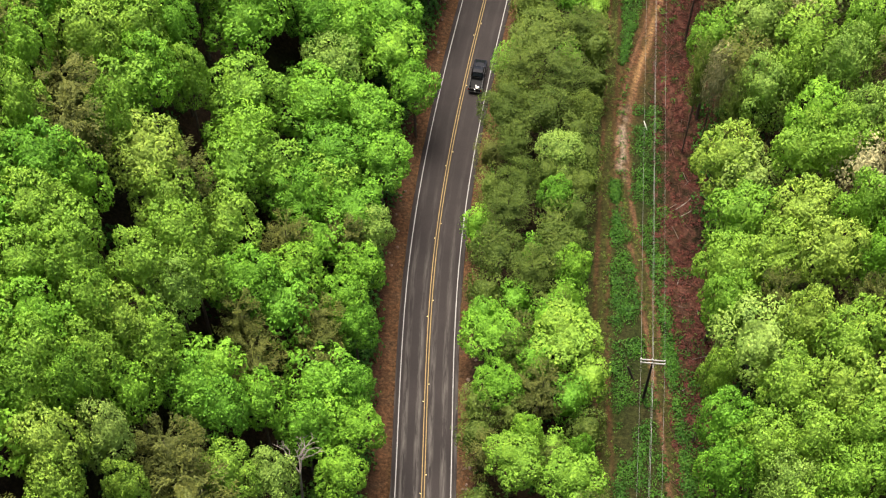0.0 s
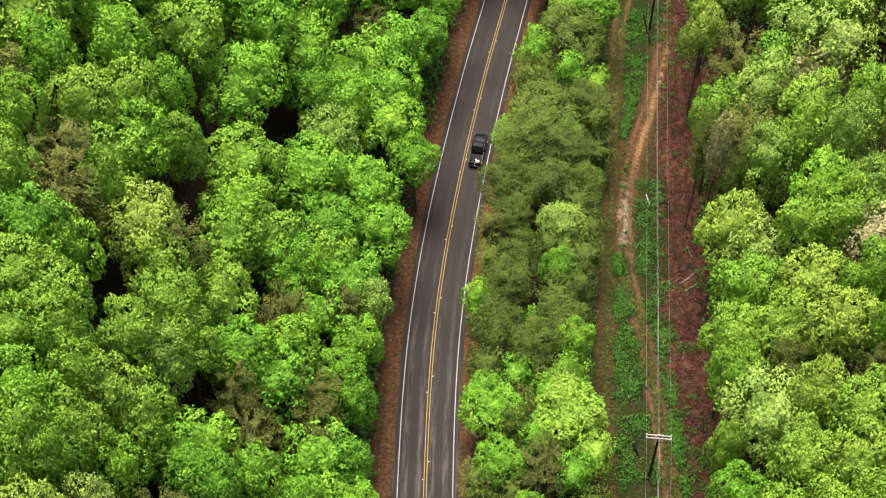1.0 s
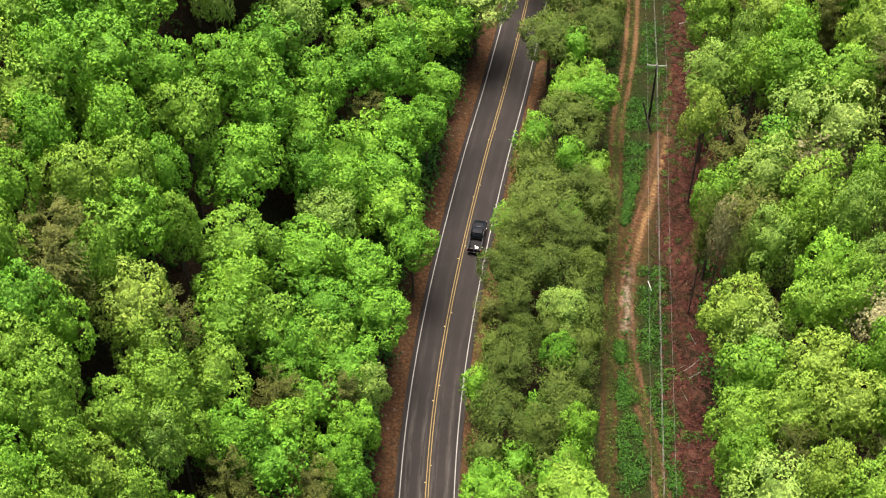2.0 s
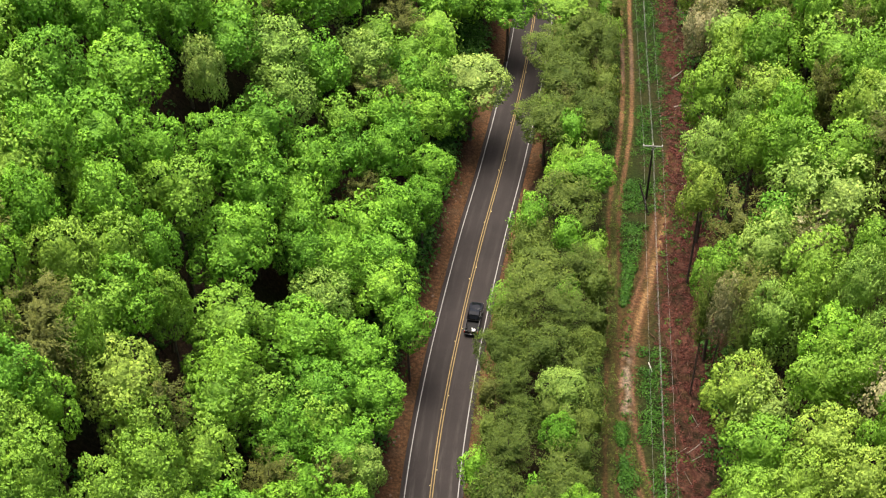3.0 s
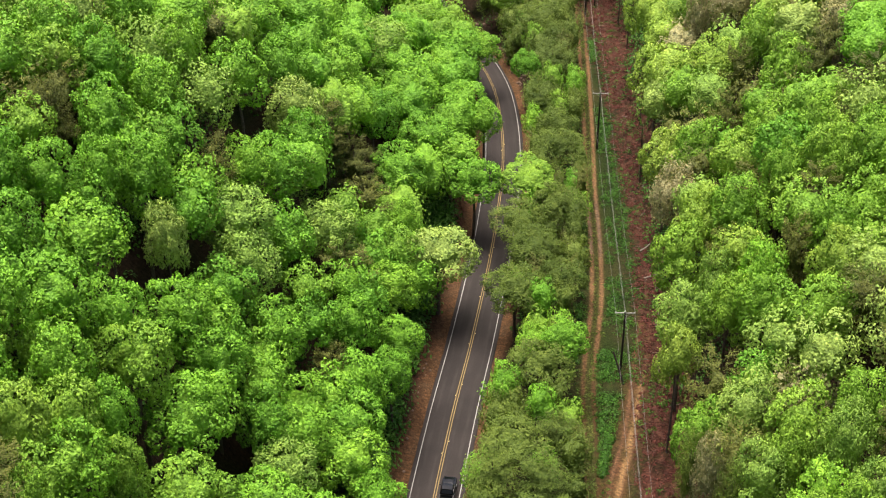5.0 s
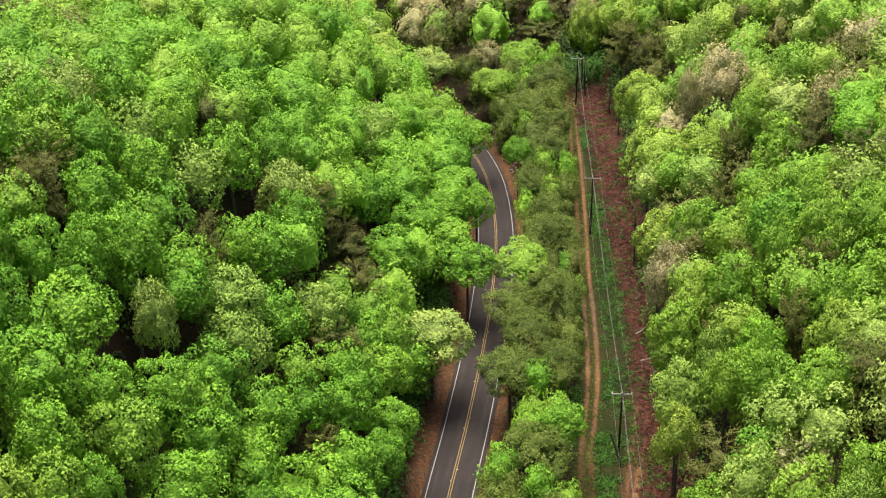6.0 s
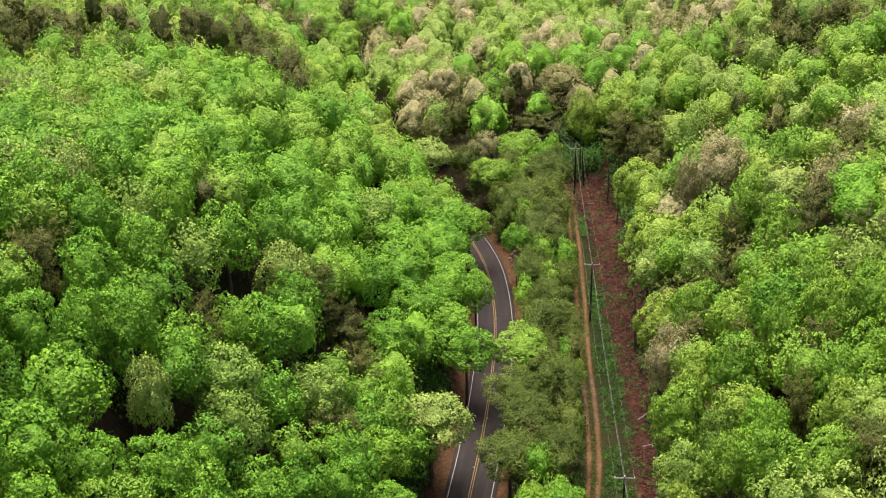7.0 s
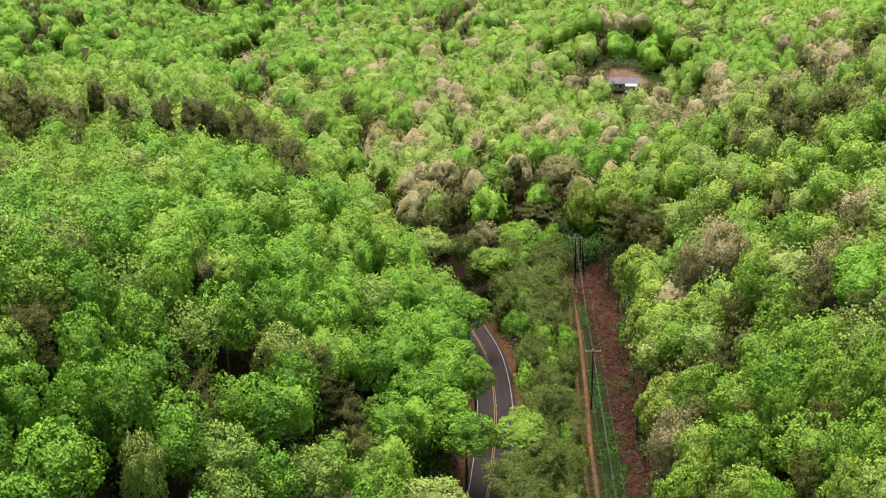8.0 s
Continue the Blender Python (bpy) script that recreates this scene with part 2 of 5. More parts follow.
def sheet_mesh(name, v, faces, material, tint=None, normals=None, spray=None):
    """One mesh out of numpy arrays: v (n, 3) corners and faces (m, 3) or (m, 4); normals (n, 3) round off foliage."""
    me = bpy.data.meshes.new(name)
    k = faces.shape[1]
    me.vertices.add(len(v))
    me.vertices.foreach_set("co", np.ascontiguousarray(v, np.float32).ravel())
    me.loops.add(faces.size)
    me.loops.foreach_set("vertex_index", np.ascontiguousarray(faces, np.int32).ravel())
    me.polygons.add(len(faces))
    me.polygons.foreach_set("loop_start", np.arange(0, faces.size, k, dtype=np.int32))
    me.update(calc_edges=True)
    for key, values in (("tint", tint), ("spray", spray)):
        if values is not None:
            at = me.attributes.new(key, "FLOAT", "POINT")
            at.data.foreach_set("value", np.ascontiguousarray(values, np.float32))
    me.materials.append(material)
    if normals is not None:
        me.polygons.foreach_set("use_smooth", np.ones(len(faces), bool))
        me.normals_split_custom_set_from_vertices(np.ascontiguousarray(normals, np.float32))
    return me


# ---- lie of the land: plan lines as functions of y ----
def smooth_line(ys, xs):
    """A smooth curve x(y) through a few plan points, as a lookup table."""
    ys, xs = np.array(ys, float), np.array(xs, float)
    slope = np.gradient(xs, ys)
    fine = np.arange(ys[0], ys[-1] + 0.5, 0.5)
    i = np.clip(np.searchsorted(ys, fine, side="right") - 1, 0, len(ys) - 2)
    h = ys[i + 1] - ys[i]
    s = (fine - ys[i]) / h
    x = ((2 * s**3 - 3 * s**2 + 1) * xs[i] + (s**3 - 2 * s**2 + s) * h * slope[i]
         + (3 * s**2 - 2 * s**3) * xs[i + 1] + (s**3 - s**2) * h * slope[i + 1])
    return fine, x


ROAD_Y, ROAD_X = smooth_line([-300, 0, 30, 64, 99, 145, 163, 200, 221, 236, 250, 266, 284, 310, 350, 400, 450, 540, 600, 650, 700, 760, 900],
                             [-14, -4.2, -2.9, -2.4, -1.0, 6.4, 10.3, 17.0, 19.6, 20.3, 19.9, 17.2, 12.0, 4.0, -7, -24, -42, -62, -66.5, -69, -60, -38, 10])
EDGE_Y, EDGE_X = smooth_line([-300, 30, 65, 94, 128, 173, 207, 240, 277, 301, 900],
                             [12, 28.5, 31.5, 34.2, 37.5, 41.5, 45.0, 48.0, 51.0, 50.5, 60])


def road_x(y):
    return np.interp(y, ROAD_Y, ROAD_X)


def edge_x(y):
    return np.interp(y, EDGE_Y, EDGE_X)


def step(a, b, v):
    s = np.clip((v - a) / (b - a), 0, 1)
    return s * s * (3 - 2 * s)


def road_z(y):
    return -0.022 * np.clip(y - 170, 0, 150) - 0.095 * np.clip(y - 320, 0, 420)


def land(x, y):
    """Height of the ground: a road cut between a steep wooded slope and a cleared strip, hills beyond."""
    x, y = np.asarray(x, float), np.asarray(y, float)
    d = x - road_x(y)
    base = road_z(y)
    dl = np.clip(-d - 4.6, 0, None)
    flank = np.interp(dl, [0, 3.5, 6, 14.6, 28, 36, 47, 60, 90, 140], [0, 1.6, 2.2, 6, 22, 31, 37, 41, 45, 48])
    spur = np.interp(y, [0, 176, 230, 285, 330, 375, 396, 425], [1, 1, 0.7, 0.55, 0.57, 0.63, 0.4, 0])
    across = 42 * (1 - np.exp(-0.4 * np.clip(dl - 5, 0, None) / 42)) * step(425, 520, y)
    left = np.minimum(flank, 6) + np.clip(flank - 6, 0, None) * spur - np.minimum(flank, 6) * step(395, 430, y) + across
    dr = np.clip(d - 4.6, 0, None)
    bank = 0.9 * step(0, 3, dr) + 0.5 * np.sin(y * 0.05) * step(2, 10, dr)
    e = np.clip(x - edge_x(y) - 0.5, 0, None)
    near = 44 * (1 - np.exp(-1.0 * e / 44))
    far = 30 * (1 - np.exp(-0.15 * np.clip(dr - 6, 0, None) / 30))
    w = step(285, 350, y)
    right = bank + near * (1 - w) + far * w
    h = base + np.where(d < 0, left, right)
    h = h + 45 * step(740, 1200, y) + 80 * step(1000, 2200, y)
    h = h + step(330, 420, y) * (4 * np.sin(x * 0.027 + y * 0.019) + 3 * np.sin(x * 0.05 - y * 0.031 + 1))
    h = h + 13 * np.exp(-(((x - 86) / 32) ** 2 + ((y - 480) / 30) ** 2))
    h = h + np.where(np.abs(d) > 6, 1, 0) * step(6, 30, np.abs(d)) * (0.8 * np.sin(x * 0.09 + 1) * np.sin(y * 0.07) + 1.5 * np.sin(x * 0.031 + y * 0.023))
    return h


HOUSE = (85.9, 459.0)


# ---- the ground: one sheet, finest along the cleared strip ----
def lattice(rng, cells):
    """Smooth value noise over the plan, 0 to 1."""
    table = rng.random((256, 256))

    def at(x, y, size):
        u, v = x / size, y / size
        i, j = np.floor(u).astype(int), np.floor(v).astype(int)
        a, b = u - i, v - j
        a, b = a * a * (3 - 2 * a), b * b * (3 - 2 * b)
        t = table
        return ((t[i % 256, j % 256] * (1 - a) + t[(i + 1) % 256, j % 256] * a) * (1 - b)
                + (t[i % 256, (j + 1) % 256] * (1 - a) + t[(i + 1) % 256, (j + 1) % 256] * a) * b)
    return at


plan_noise = lattice(np.random.default_rng(5), 256)

# two wheel-track lanes through the cleared strip: the grassy one, and the muddy one under the wires
LANE_A = smooth_line([-100, 30, 66, 78, 112, 138, 148, 173, 191, 207, 231, 278, 292, 330], [14, 18, 19.2, 19.5, 22.6, 25.5, 26.4, 31.0, 33.2, 34.6, 37.2, 41.6, 43.0, 47])
LANE_B = smooth_line([-100, 30, 65, 82, 96, 108, 119, 129, 140, 152, 165], [26, 26.5, 27.2, 26.7, 26.0, 24.7, 25.4, 27.5, 31.2, 34.3, 37.5])


def lane_a(y):
    return np.interp(y, *LANE_A)


def lane_b(y):
    return np.interp(y, *LANE_B)


def build_ground():
    def lines(*spans):
        out = []
        for a, b, s in spans:
            out += list(np.arange(a, b, s))
        return np.array(out + [spans[-1][1]])
    xs = lines((-2500, -300, 200), (-300, -90, 10), (-90, -20, 2.5), (-20, 15, 1.2), (15, 54, 0.26), (54, 100, 2.5), (100, 300, 10), (300, 2500, 200))
    ys = lines((-1500, -100, 200), (-100, 30, 5), (30, 300, 0.75), (300, 700, 5), (700, 1500, 25), (1500, 4500, 300))
    gx, gy = np.meshgrid(xs, ys)
    x, y = gx.ravel(), gy.ravel()
    z = land(x, y)
    n1, n2, n3 = plan_noise(x, y, 1.3), plan_noise(x + 70, y, 4.5), plan_noise(x, y + 31, 0.55)
    d = x - road_x(y)
    ruts = np.minimum(np.abs(np.abs(x - lane_a(y)) - 0.78), 9)
    rutb = np.where(y < 165, np.abs(np.abs(x - lane_b(y)) - 0.8), 9)
    z = z - 0.10 * (1 - step(0.1, 0.6, ruts)) - 0.14 * (1 - step(0.1, 0.7, rutb)) + 0.08 * (n3 - 0.5) * (np.abs(d) > 6)
    z = np.where(np.abs(d) < 4.4, road_z(y) - 0.15 - 0.02 * np.abs(d), z)
    # colours: leaf litter in the woods, red soil on the road's banks, weeds, brush and mud along the strip
    soil = np.empty((len(x), 3))
    soil[:] = (0.075, 0.052, 0.034)

    def lay(colour, w):
        w = np.clip(w, 0, 1)[:, None]
        soil[:] = soil * (1 - w) + np.array(colour) * w
    lay((0.045, 0.06, 0.022), (n2 - 0.45) * 3)
    strip = step(16, 18.5, x - (lane_a(y) - 20)) * (x < edge_x(y) + 3) * (y < 305) * (y > -100)
    lay((0.075, 0.095, 0.03), strip * (0.75 + 0.5 * (n1 - 0.5)))
    lay((0.045, 0.08, 0.02), strip * (n2 - 0.4) * 2.5)
    brush = strip * step(0.0, 2.2, x - (np.interp(y, [60, 95, 130, 160, 200, 240, 300], [27.4, 28.0, 30.4, 35.8, 39.9, 41.6, 42.3]) + 2.2 * (n2 - 0.5)))
    lay((0.15, 0.056, 0.046), brush * (0.75 + 0.9 * (n1 - 0.5)))
    lay((0.045, 0.042, 0.022), brush * (plan_noise(x, y + 9, 3.1) - 0.5) * 3)
    lay((0.27, 0.125, 0.10), brush * (n3 - 0.5) * 3)
    live = (y < 320) * (y > -60)
    lay((0.125, 0.135, 0.042), np.exp(-((x - lane_a(y)) / 1.5) ** 2) * 0.75 * live)
    lay((0.20, 0.105, 0.06), (1 - step(0.16, 0.42 + 0.3 * (n1 - 0.5), ruts)) * np.clip(0.1 + 1.1 * n2 + 0.4 * step(135, 170, y), 0, 0.9) * live)
    lay((0.5, 0.3, 0.17), (1 - step(0.2, 0.5, ruts)) * step(140, 175, y) * (0.45 + 0.6 * n2) * live)
    lay((0.38, 0.28, 0.22), (1 - step(0.12, 0.36, ruts)) * step(182, 188, y) * (1 - step(201, 206, y)) * 0.8)
    wide = np.interp(y, [30, 85, 100, 114, 124, 134, 150, 162], [1.2, 1.2, 1.25, 1.35, 2.1, 1.9, 2.0, 1.0])
    mud = np.exp(-(np.abs((x - lane_b(y)) / wide)) ** 3) * (y < 166)
    lay((0.125, 0.125, 0.042), mud * 0.85)
    lay((0.20, 0.10, 0.058), mud * step(104, 126, y) * (0.6 + 0.9 * (n1 - 0.3)))
    lay((0.30, 0.17, 0.105), (1 - step(0.16, 0.42, rutb)) * (0.7 + 0.5 * n2))
    wet = np.exp(-((x - lane_b(y) + 0.1) / 0.62) ** 2) * step(109, 113, y) * (1 - step(121, 126, y))
    lay((0.62, 0.50, 0.42), wet * step(0.3, 0.6, plan_noise(x, y, 0.9)))
    lay((0.66, 0.42, 0.22), np.exp(-((x - lane_b(y) - 0.5 - 0.8 * (n2 - 0.5)) / 0.42) ** 2) * step(122, 130, y) * (1 - step(150, 158, y)) * (0.3 + 0.9 * n1))
    verge = step(3.2, 3.8, np.abs(d)) * (1 - step(np.where(d < 0, 5.6, 5.0) + 2.4 * (n2 - 0.5), np.where(d < 0, 8.4, 6.6) + 2.4 * (n2 - 0.5), np.abs(d)))
    lay((0.285, 0.155, 0.085), verge * (0.9 + 0.4 * (n1 - 0.5)))
    lay((0.13, 0.05, 0.04), verge * step(5.0, 6.5, np.abs(d)) * n1)
    lay((0.22, 0.15, 0.10), verge * (n3 - 0.55) * 2)
    yard = np.exp(-(((x - HOUSE[0] - 2) / 12) ** 2 + ((y - HOUSE[1] - 4) / 15) ** 2) ** 2)
    lay((0.62, 0.45, 0.3), yard * (0.6 + 0.5 * n2))
    soil *= np.array([0.33, 0.33, 0.31])
    nx, ny = len(xs), len(ys)
    i = (np.arange(ny - 1)[:, None] * nx + np.arange(nx - 1)[None, :]).ravel()
    quads = np.stack([i, i + 1, i + nx + 1, i + nx], 1)
    me = sheet_mesh("ground", np.stack([x, y, z], 1), quads, GROUND)
    at = me.attributes.new("soil", "FLOAT_COLOR", "POINT")
    at.data.foreach_set("color", np.concatenate([soil, np.ones((len(x), 1))], 1).astype(np.float32).ravel())
    me.polygons.foreach_set("use_smooth", np.ones(len(quads), bool))
    return tagged(new("ground", me), "brown leaf litter, red soil and weeds under the woods", "ground", kind="structure")


build_ground()


def ribbon(name, offsets, material, y0, y1, lift, label, pieces_step=1.5):
    """A strip of constant width along the road. offsets: metres from the middle line."""
    ys = np.arange(y0, y1, pieces_step)
    xs = road_x(ys)
    dx = np.gradient(xs, ys)
    ln = np.sqrt(1 + dx**2)
    nx, ny = 1 / ln, -dx / ln
    along = np.cumsum(np.r_[0, np.hypot(np.diff(xs), np.diff(ys))]) + y0
    k = len(offsets)
    v = np.empty((len(ys), k, 3))
    for j, o in enumerate(offsets):
        v[:, j, 0], v[:, j, 1] = xs + nx * o, ys + ny * o
        v[:, j, 2] = road_z(ys) + 0.09 - 0.018 * abs(o) + lift
    i = (np.arange(len(ys) - 1)[:, None] * k + np.arange(k - 1)[None, :]).ravel()
    me = sheet_mesh(name, v.reshape(-1, 3), np.stack([i, i + 1, i + k + 1, i + k], 1), material)
    uv = me.uv_layers.new(name="UVMap")
    coords = np.stack([np.tile(offsets, (len(ys), 1)), np.tile(along[:, None], (1, k))], 2).reshape(-1, 2)
    idx = np.empty(len(me.loops), np.int32)
    me.loops.foreach_get("vertex_index", idx)
    uv.data.foreach_set("uv", coords[idx].astype(np.float32).ravel())
    return tagged(new(name, me), label, kind="structure")


road = tagged(ribbon("road", [-3.95, -3.72, -3.7, -1.8, 0, 1.8, 3.7, 3.72, 3.95], ASPHALT, -120, 760, 0.0, "dark two-lane asphalt road with pale worn wheel tracks"), category="road")
# the asphalt has a thickness: its outer edges drop into the soil
co = np.empty(len(road.data.vertices) * 3, np.float32)
road.data.vertices.foreach_get("co", co)
co = co.reshape(-1, 9, 3)
co[:, (0, 8), 2] -= 0.16
road.data.vertices.foreach_set("co", co.ravel())
for o in (-3.3, 3.3):
    tagged(ribbon("edge_line", [o - 0.065, o + 0.065], WHITE_LINE, -120, 760, 0.012, "white painted edge line of the road"), category="road marking")
for o in (-0.16, 0.16):
    tagged(ribbon("centre_line", [o - 0.06, o + 0.06], YELLOW_LINE, -120, 760, 0.012, "yellow painted double centre line of the road"), category="road marking")


def road_marker(y, o):
    bm = bmesh.new()
    box(bm, (0.13, 0.11, 0.035), (0, 0, 0.017), 0.012)
    ob = part("road_marker", bm, REFLECT)
    ob.location = (road_x(y) + o, y, road_z(y) + 0.1)
    return tagged(ob, "small raised yellow reflector beside the centre line", "road marker", "road markers")


for y in np.arange(40, 260, 12.2):
    for dy in (0.0, 2.4):
        road_marker(float(y + dy), 0.31 if dy else -0.31)


# ---- trees ----
def unit(v):
    return v / (np.linalg.norm(v, axis=1, keepdims=True) + 1e-9)


def leaf_cards(rng, centres, normals, length, width):
    """Pointed leaf sprays, four corners each, slightly folded along the middle, facing along their normals."""
    n = len(centres)
    side = unit(np.cross(normals, rng.normal(size=(n, 3))))
    fore = np.cross(side, normals)
    s = 0.7 + 0.6 * rng.random((n, 1))
    a, b = fore * length * s / 2, side * width * s / 2
    dip = normals * (0.12 * length * s)
    return np.stack([centres - a - dip, centres - b, centres + a - dip, centres + b], 1).reshape(-1, 3)


def blades(rng, feet, fore, normals, length, width):
    """Leaves of three corners: a broad foot and a tip that points along fore."""
    side = unit(np.cross(normals, fore))
    fore = unit(np.cross(side, normals))
    s = length * (0.7 + 0.6 * rng.random((len(feet), 1)))
    w = side * s * (width / length) / 2
    return np.stack([feet + w - fore * s * 0.35, feet - w - fore * s * 0.35, feet + fore * s * 0.65], 1).reshape(-1, 3)


def ball(cuts):
    """A round ball of triangles: the faces of a cube, cut and blown up."""
    v, q = [], []
    k = cuts + 1
    for ax in range(3):
        for s in (-1, 1):
            base = len(v)
            for i in range(k + 1):
                for j in range(k + 1):
                    p = np.zeros(3)
                    p[ax], p[(ax + 1) % 3], p[(ax + 2) % 3] = s, 2 * i / k - 1, 2 * j / k - 1
                    v.append(p)
            for i in range(k):
                for j in range(k):
                    f = [base + i * (k + 1) + j, base + (i + 1) * (k + 1) + j, base + (i + 1) * (k + 1) + j + 1, base + i * (k + 1) + j + 1]
                    f = f if s > 0 else f[::-1]
                    q += [f[:3], [f[0], f[2], f[3]]]
    return unit(np.array(v)), np.array(q, np.int32)


BALLS = [ball(k) for k in range(5)]


def inner_mass(c, rad, cuts, scale, least):
    """The dense mass within a crown: a knobbly dome that follows the bosses."""
    u, q = BALLS[cuts]
    b = u @ c.T
    disc = b**2 - (c**2).sum(1)[None] + rad[None] ** 2
    t = np.where(disc > 0, b + np.sqrt(np.clip(disc, 0, None)), 0)
    p = u * np.maximum(t.max(1), least)[:, None]
    n = np.where((t.max(1) > least)[:, None], unit(p - c[t.argmax(1)]), u)
    return p * scale, q, unit(n * 0.75 + u * 0.35)


def gather(leaf_v, leaf_n, spray, mass):
    """Leaves and the dense mass within: corners, triangles, rounding normals and the tone of each spray."""
    v, q, n = mass
    k = len(leaf_v) // 3
    lq = np.arange(3 * k, dtype=np.int32).reshape(-1, 3)
    return (np.concatenate([leaf_v, v]), np.concatenate([lq, q + 3 * k]), np.concatenate([unit(np.repeat(leaf_n, 3, 0)), n]),
            np.concatenate([np.repeat(spray, 3), np.full(len(v), 0.45)]))


def spread(points, gap, most):
    """The first points of a row that keep apart by gap."""
    keep = np.empty((most, points.shape[1]))
    n = 0
    for p in points:
        if n == most:
            break
        if n == 0 or ((keep[:n, :3] - p[:3]) ** 2).sum(1).min() > gap * gap:
            keep[n] = p
            n += 1
    return keep[:n]


def broadleaf_crown(seed, lobes, tufts, each, leaf, cuts, core=0.72, calm=0.0, airy=0.0):
    """A crown of unit radius: bosses round a middle, tufts set apart on the bosses, each tuft a ragged little dome of leaves."""
    rng = np.random.default_rng(seed)
    d = unit(rng.normal(size=(lobes * 30, 3)))
    d[:, 2] = np.abs(d[:, 2]) * 1.35 - 0.5
    d = spread(unit(d), 1.9 / math.sqrt(lobes), lobes)
    c = d * (0.52 + 0.26 * rng.random((len(d), 1)))
    rad = (0.27 + 0.13 * rng.random(len(c))) * (24 / lobes) ** 0.4
    c = np.concatenate([c, [[0.03, 0.02, 0.28]]])
    rad = np.concatenate([rad, [0.42]])
    # tufts on the open sides of the bosses
    n = tufts * 9
    w = rng.choice(len(c), n, p=rad**2 / (rad**2).sum())
    u = unit(rng.normal(size=(n, 3)) + unit(c[w]) * 0.7 + np.array([0, 0, 0.5]))
    p = c[w] + u * rad[w][:, None] * (0.9 + 0.22 * rng.random((n, 1)))
    gap2 = ((p[:, None, :] - c[None]) ** 2).sum(2)
    gap2[np.arange(n), w] = 9
    free = (gap2 > (0.9 * rad[None]) ** 2).all(1)
    size = 0.118 * math.sqrt(330 / tufts)
    t = spread(np.concatenate([p, u], 1)[free], size * 1.02, tufts)
    k = len(t)
    tr = size * (0.75 + 0.6 * rng.random(k))
    # leaves on the tufts
    i = np.repeat(np.arange(k), each)
    m = len(i)
    up = t[i, 3:]
    a = unit(np.cross(up, rng.normal(size=(m, 3))))
    rr = np.sqrt(rng.random((m, 1)))
    o = a * rr
    size_i = tr[i][:, None]
    foot = t[i, :3] + (o * (0.82 + 0.4 * airy) - up * 0.65 * rr**2 + up * (0.2 + 0.5 * airy) * (1 - 0.6 * calm) * rng.normal(size=(m, 1))) * size_i
    rnd = rng.normal(size=(m, 3))
    face = unit(up * (0.75 + calm) + o * 0.75 * (1 - 0.4 * calm) + rnd * 0.42 * (1 - 0.6 * calm) + np.array([0, 0, 0.3]))
    soft = unit(face * 0.65 * (1 - calm) + up * 0.6 + unit(t[i, :3]) * 0.9 * calm)
    tone = np.clip(0.5 + 0.3 * (1 - 0.4 * calm) * rng.normal(size=k), 0, 1)[i]
    return (*gather(blades(rng, foot, a + 0.4 * rnd, face, leaf, leaf * 0.82), soft, tone, inner_mass(c, rad, cuts, core - 0.06 * airy, 0.4)), c)


def bough_crown(seed, leaves, length, slim, droop, flare, core, boughs=34, cuts=1):
    """A crown of tiers of boughs set with thin sprays; domed on top, gaps between the boughs."""
    rng = np.random.default_rng(seed)
    z = np.sort(rng.random(boughs)) * 1.85 - 0.95
    az = np.arange(boughs) * 2.4 + rng.random(boughs) * 0.8
    reach = np.sqrt(np.clip(1 - ((z + 0.22) / 1.28) ** 2, 0.03, 1)) * (0.72 + 0.34 * rng.random(boughs))
    w = rng.choice(boughs, leaves, p=reach / reach.sum())
    s = rng.random(leaves) ** 0.6
    ang = az[w] + (rng.random(leaves) - 0.5) * flare * s
    r = s * reach[w]
    p = np.stack([np.cos(ang) * r, np.sin(ang) * r, z[w] + droop * s**1.6 + rng.normal(size=leaves) * 0.04], 1)
    rnd = rng.normal(size=p.shape)
    face = unit(rnd * 0.55 + np.array([0, 0, 0.9]) + p * 0.3)
    soft = unit(face * 0.7 + p * np.array([0.6, 0.6, 0.5]) + np.array([0, 0, 0.3]))
    out = np.stack([np.cos(ang), np.sin(ang), np.full(leaves, 0.25)], 1) + rnd[:, ::-1] * 0.5
    tone = np.clip(0.5 + 0.22 * rng.normal(size=boughs)[w] + 0.1 * rng.normal(size=leaves), 0, 1)
    tips = np.stack([np.cos(az) * reach * 0.8, np.sin(az) * reach * 0.8, z + 0.12], 1)
    lump = np.concatenate([tips * np.array([0.8, 0.8, 0.95]), [[0, 0, 0.1], [0, 0, -0.3]]])
    mass = inner_mass(lump, np.r_[np.full(boughs, 0.2), 0.45, 0.45], cuts, core, 0.3)
    return (*gather(blades(rng, p, out, face, length, length * slim), soft, tone, mass), tips)


def wood_bm(height, base, tips, radius, girth, limbs):
    """A tapered, slightly bent trunk with limbs that run out to the bosses of the crown."""
    bm = bmesh.new()
    bend = [Vector((0, 0, -0.8)), Vector((0.12, 0.05, height * 0.35)), Vector((-0.05, 0.1, height * 0.62)), Vector((0.05, 0, height * 0.9))]
    gr = [girth, girth * 0.8, girth * 0.55, girth * 0.15]
    for a, b, r0, r1 in zip(bend, bend[1:], gr, gr[1:]):
        tube(bm, a, b, r0, r1, 7)
    for k, t in enumerate(tips[:limbs]):
        tip = Vector((t[0] * radius, t[1] * radius, base + t[2] * radius * 1.0))
        foot = Vector((0.03, 0.06, max(height * 0.3, min(tip.z - radius * 0.6, height * 0.75))))
        mid = foot.lerp(tip, 0.5) + Vector((0, 0, 0.25))
        tube(bm, foot, mid, girth * 0.3, girth * 0.2, 5)
        tube(bm, mid, tip, girth * 0.2, girth * 0.05, 5)
    return bm


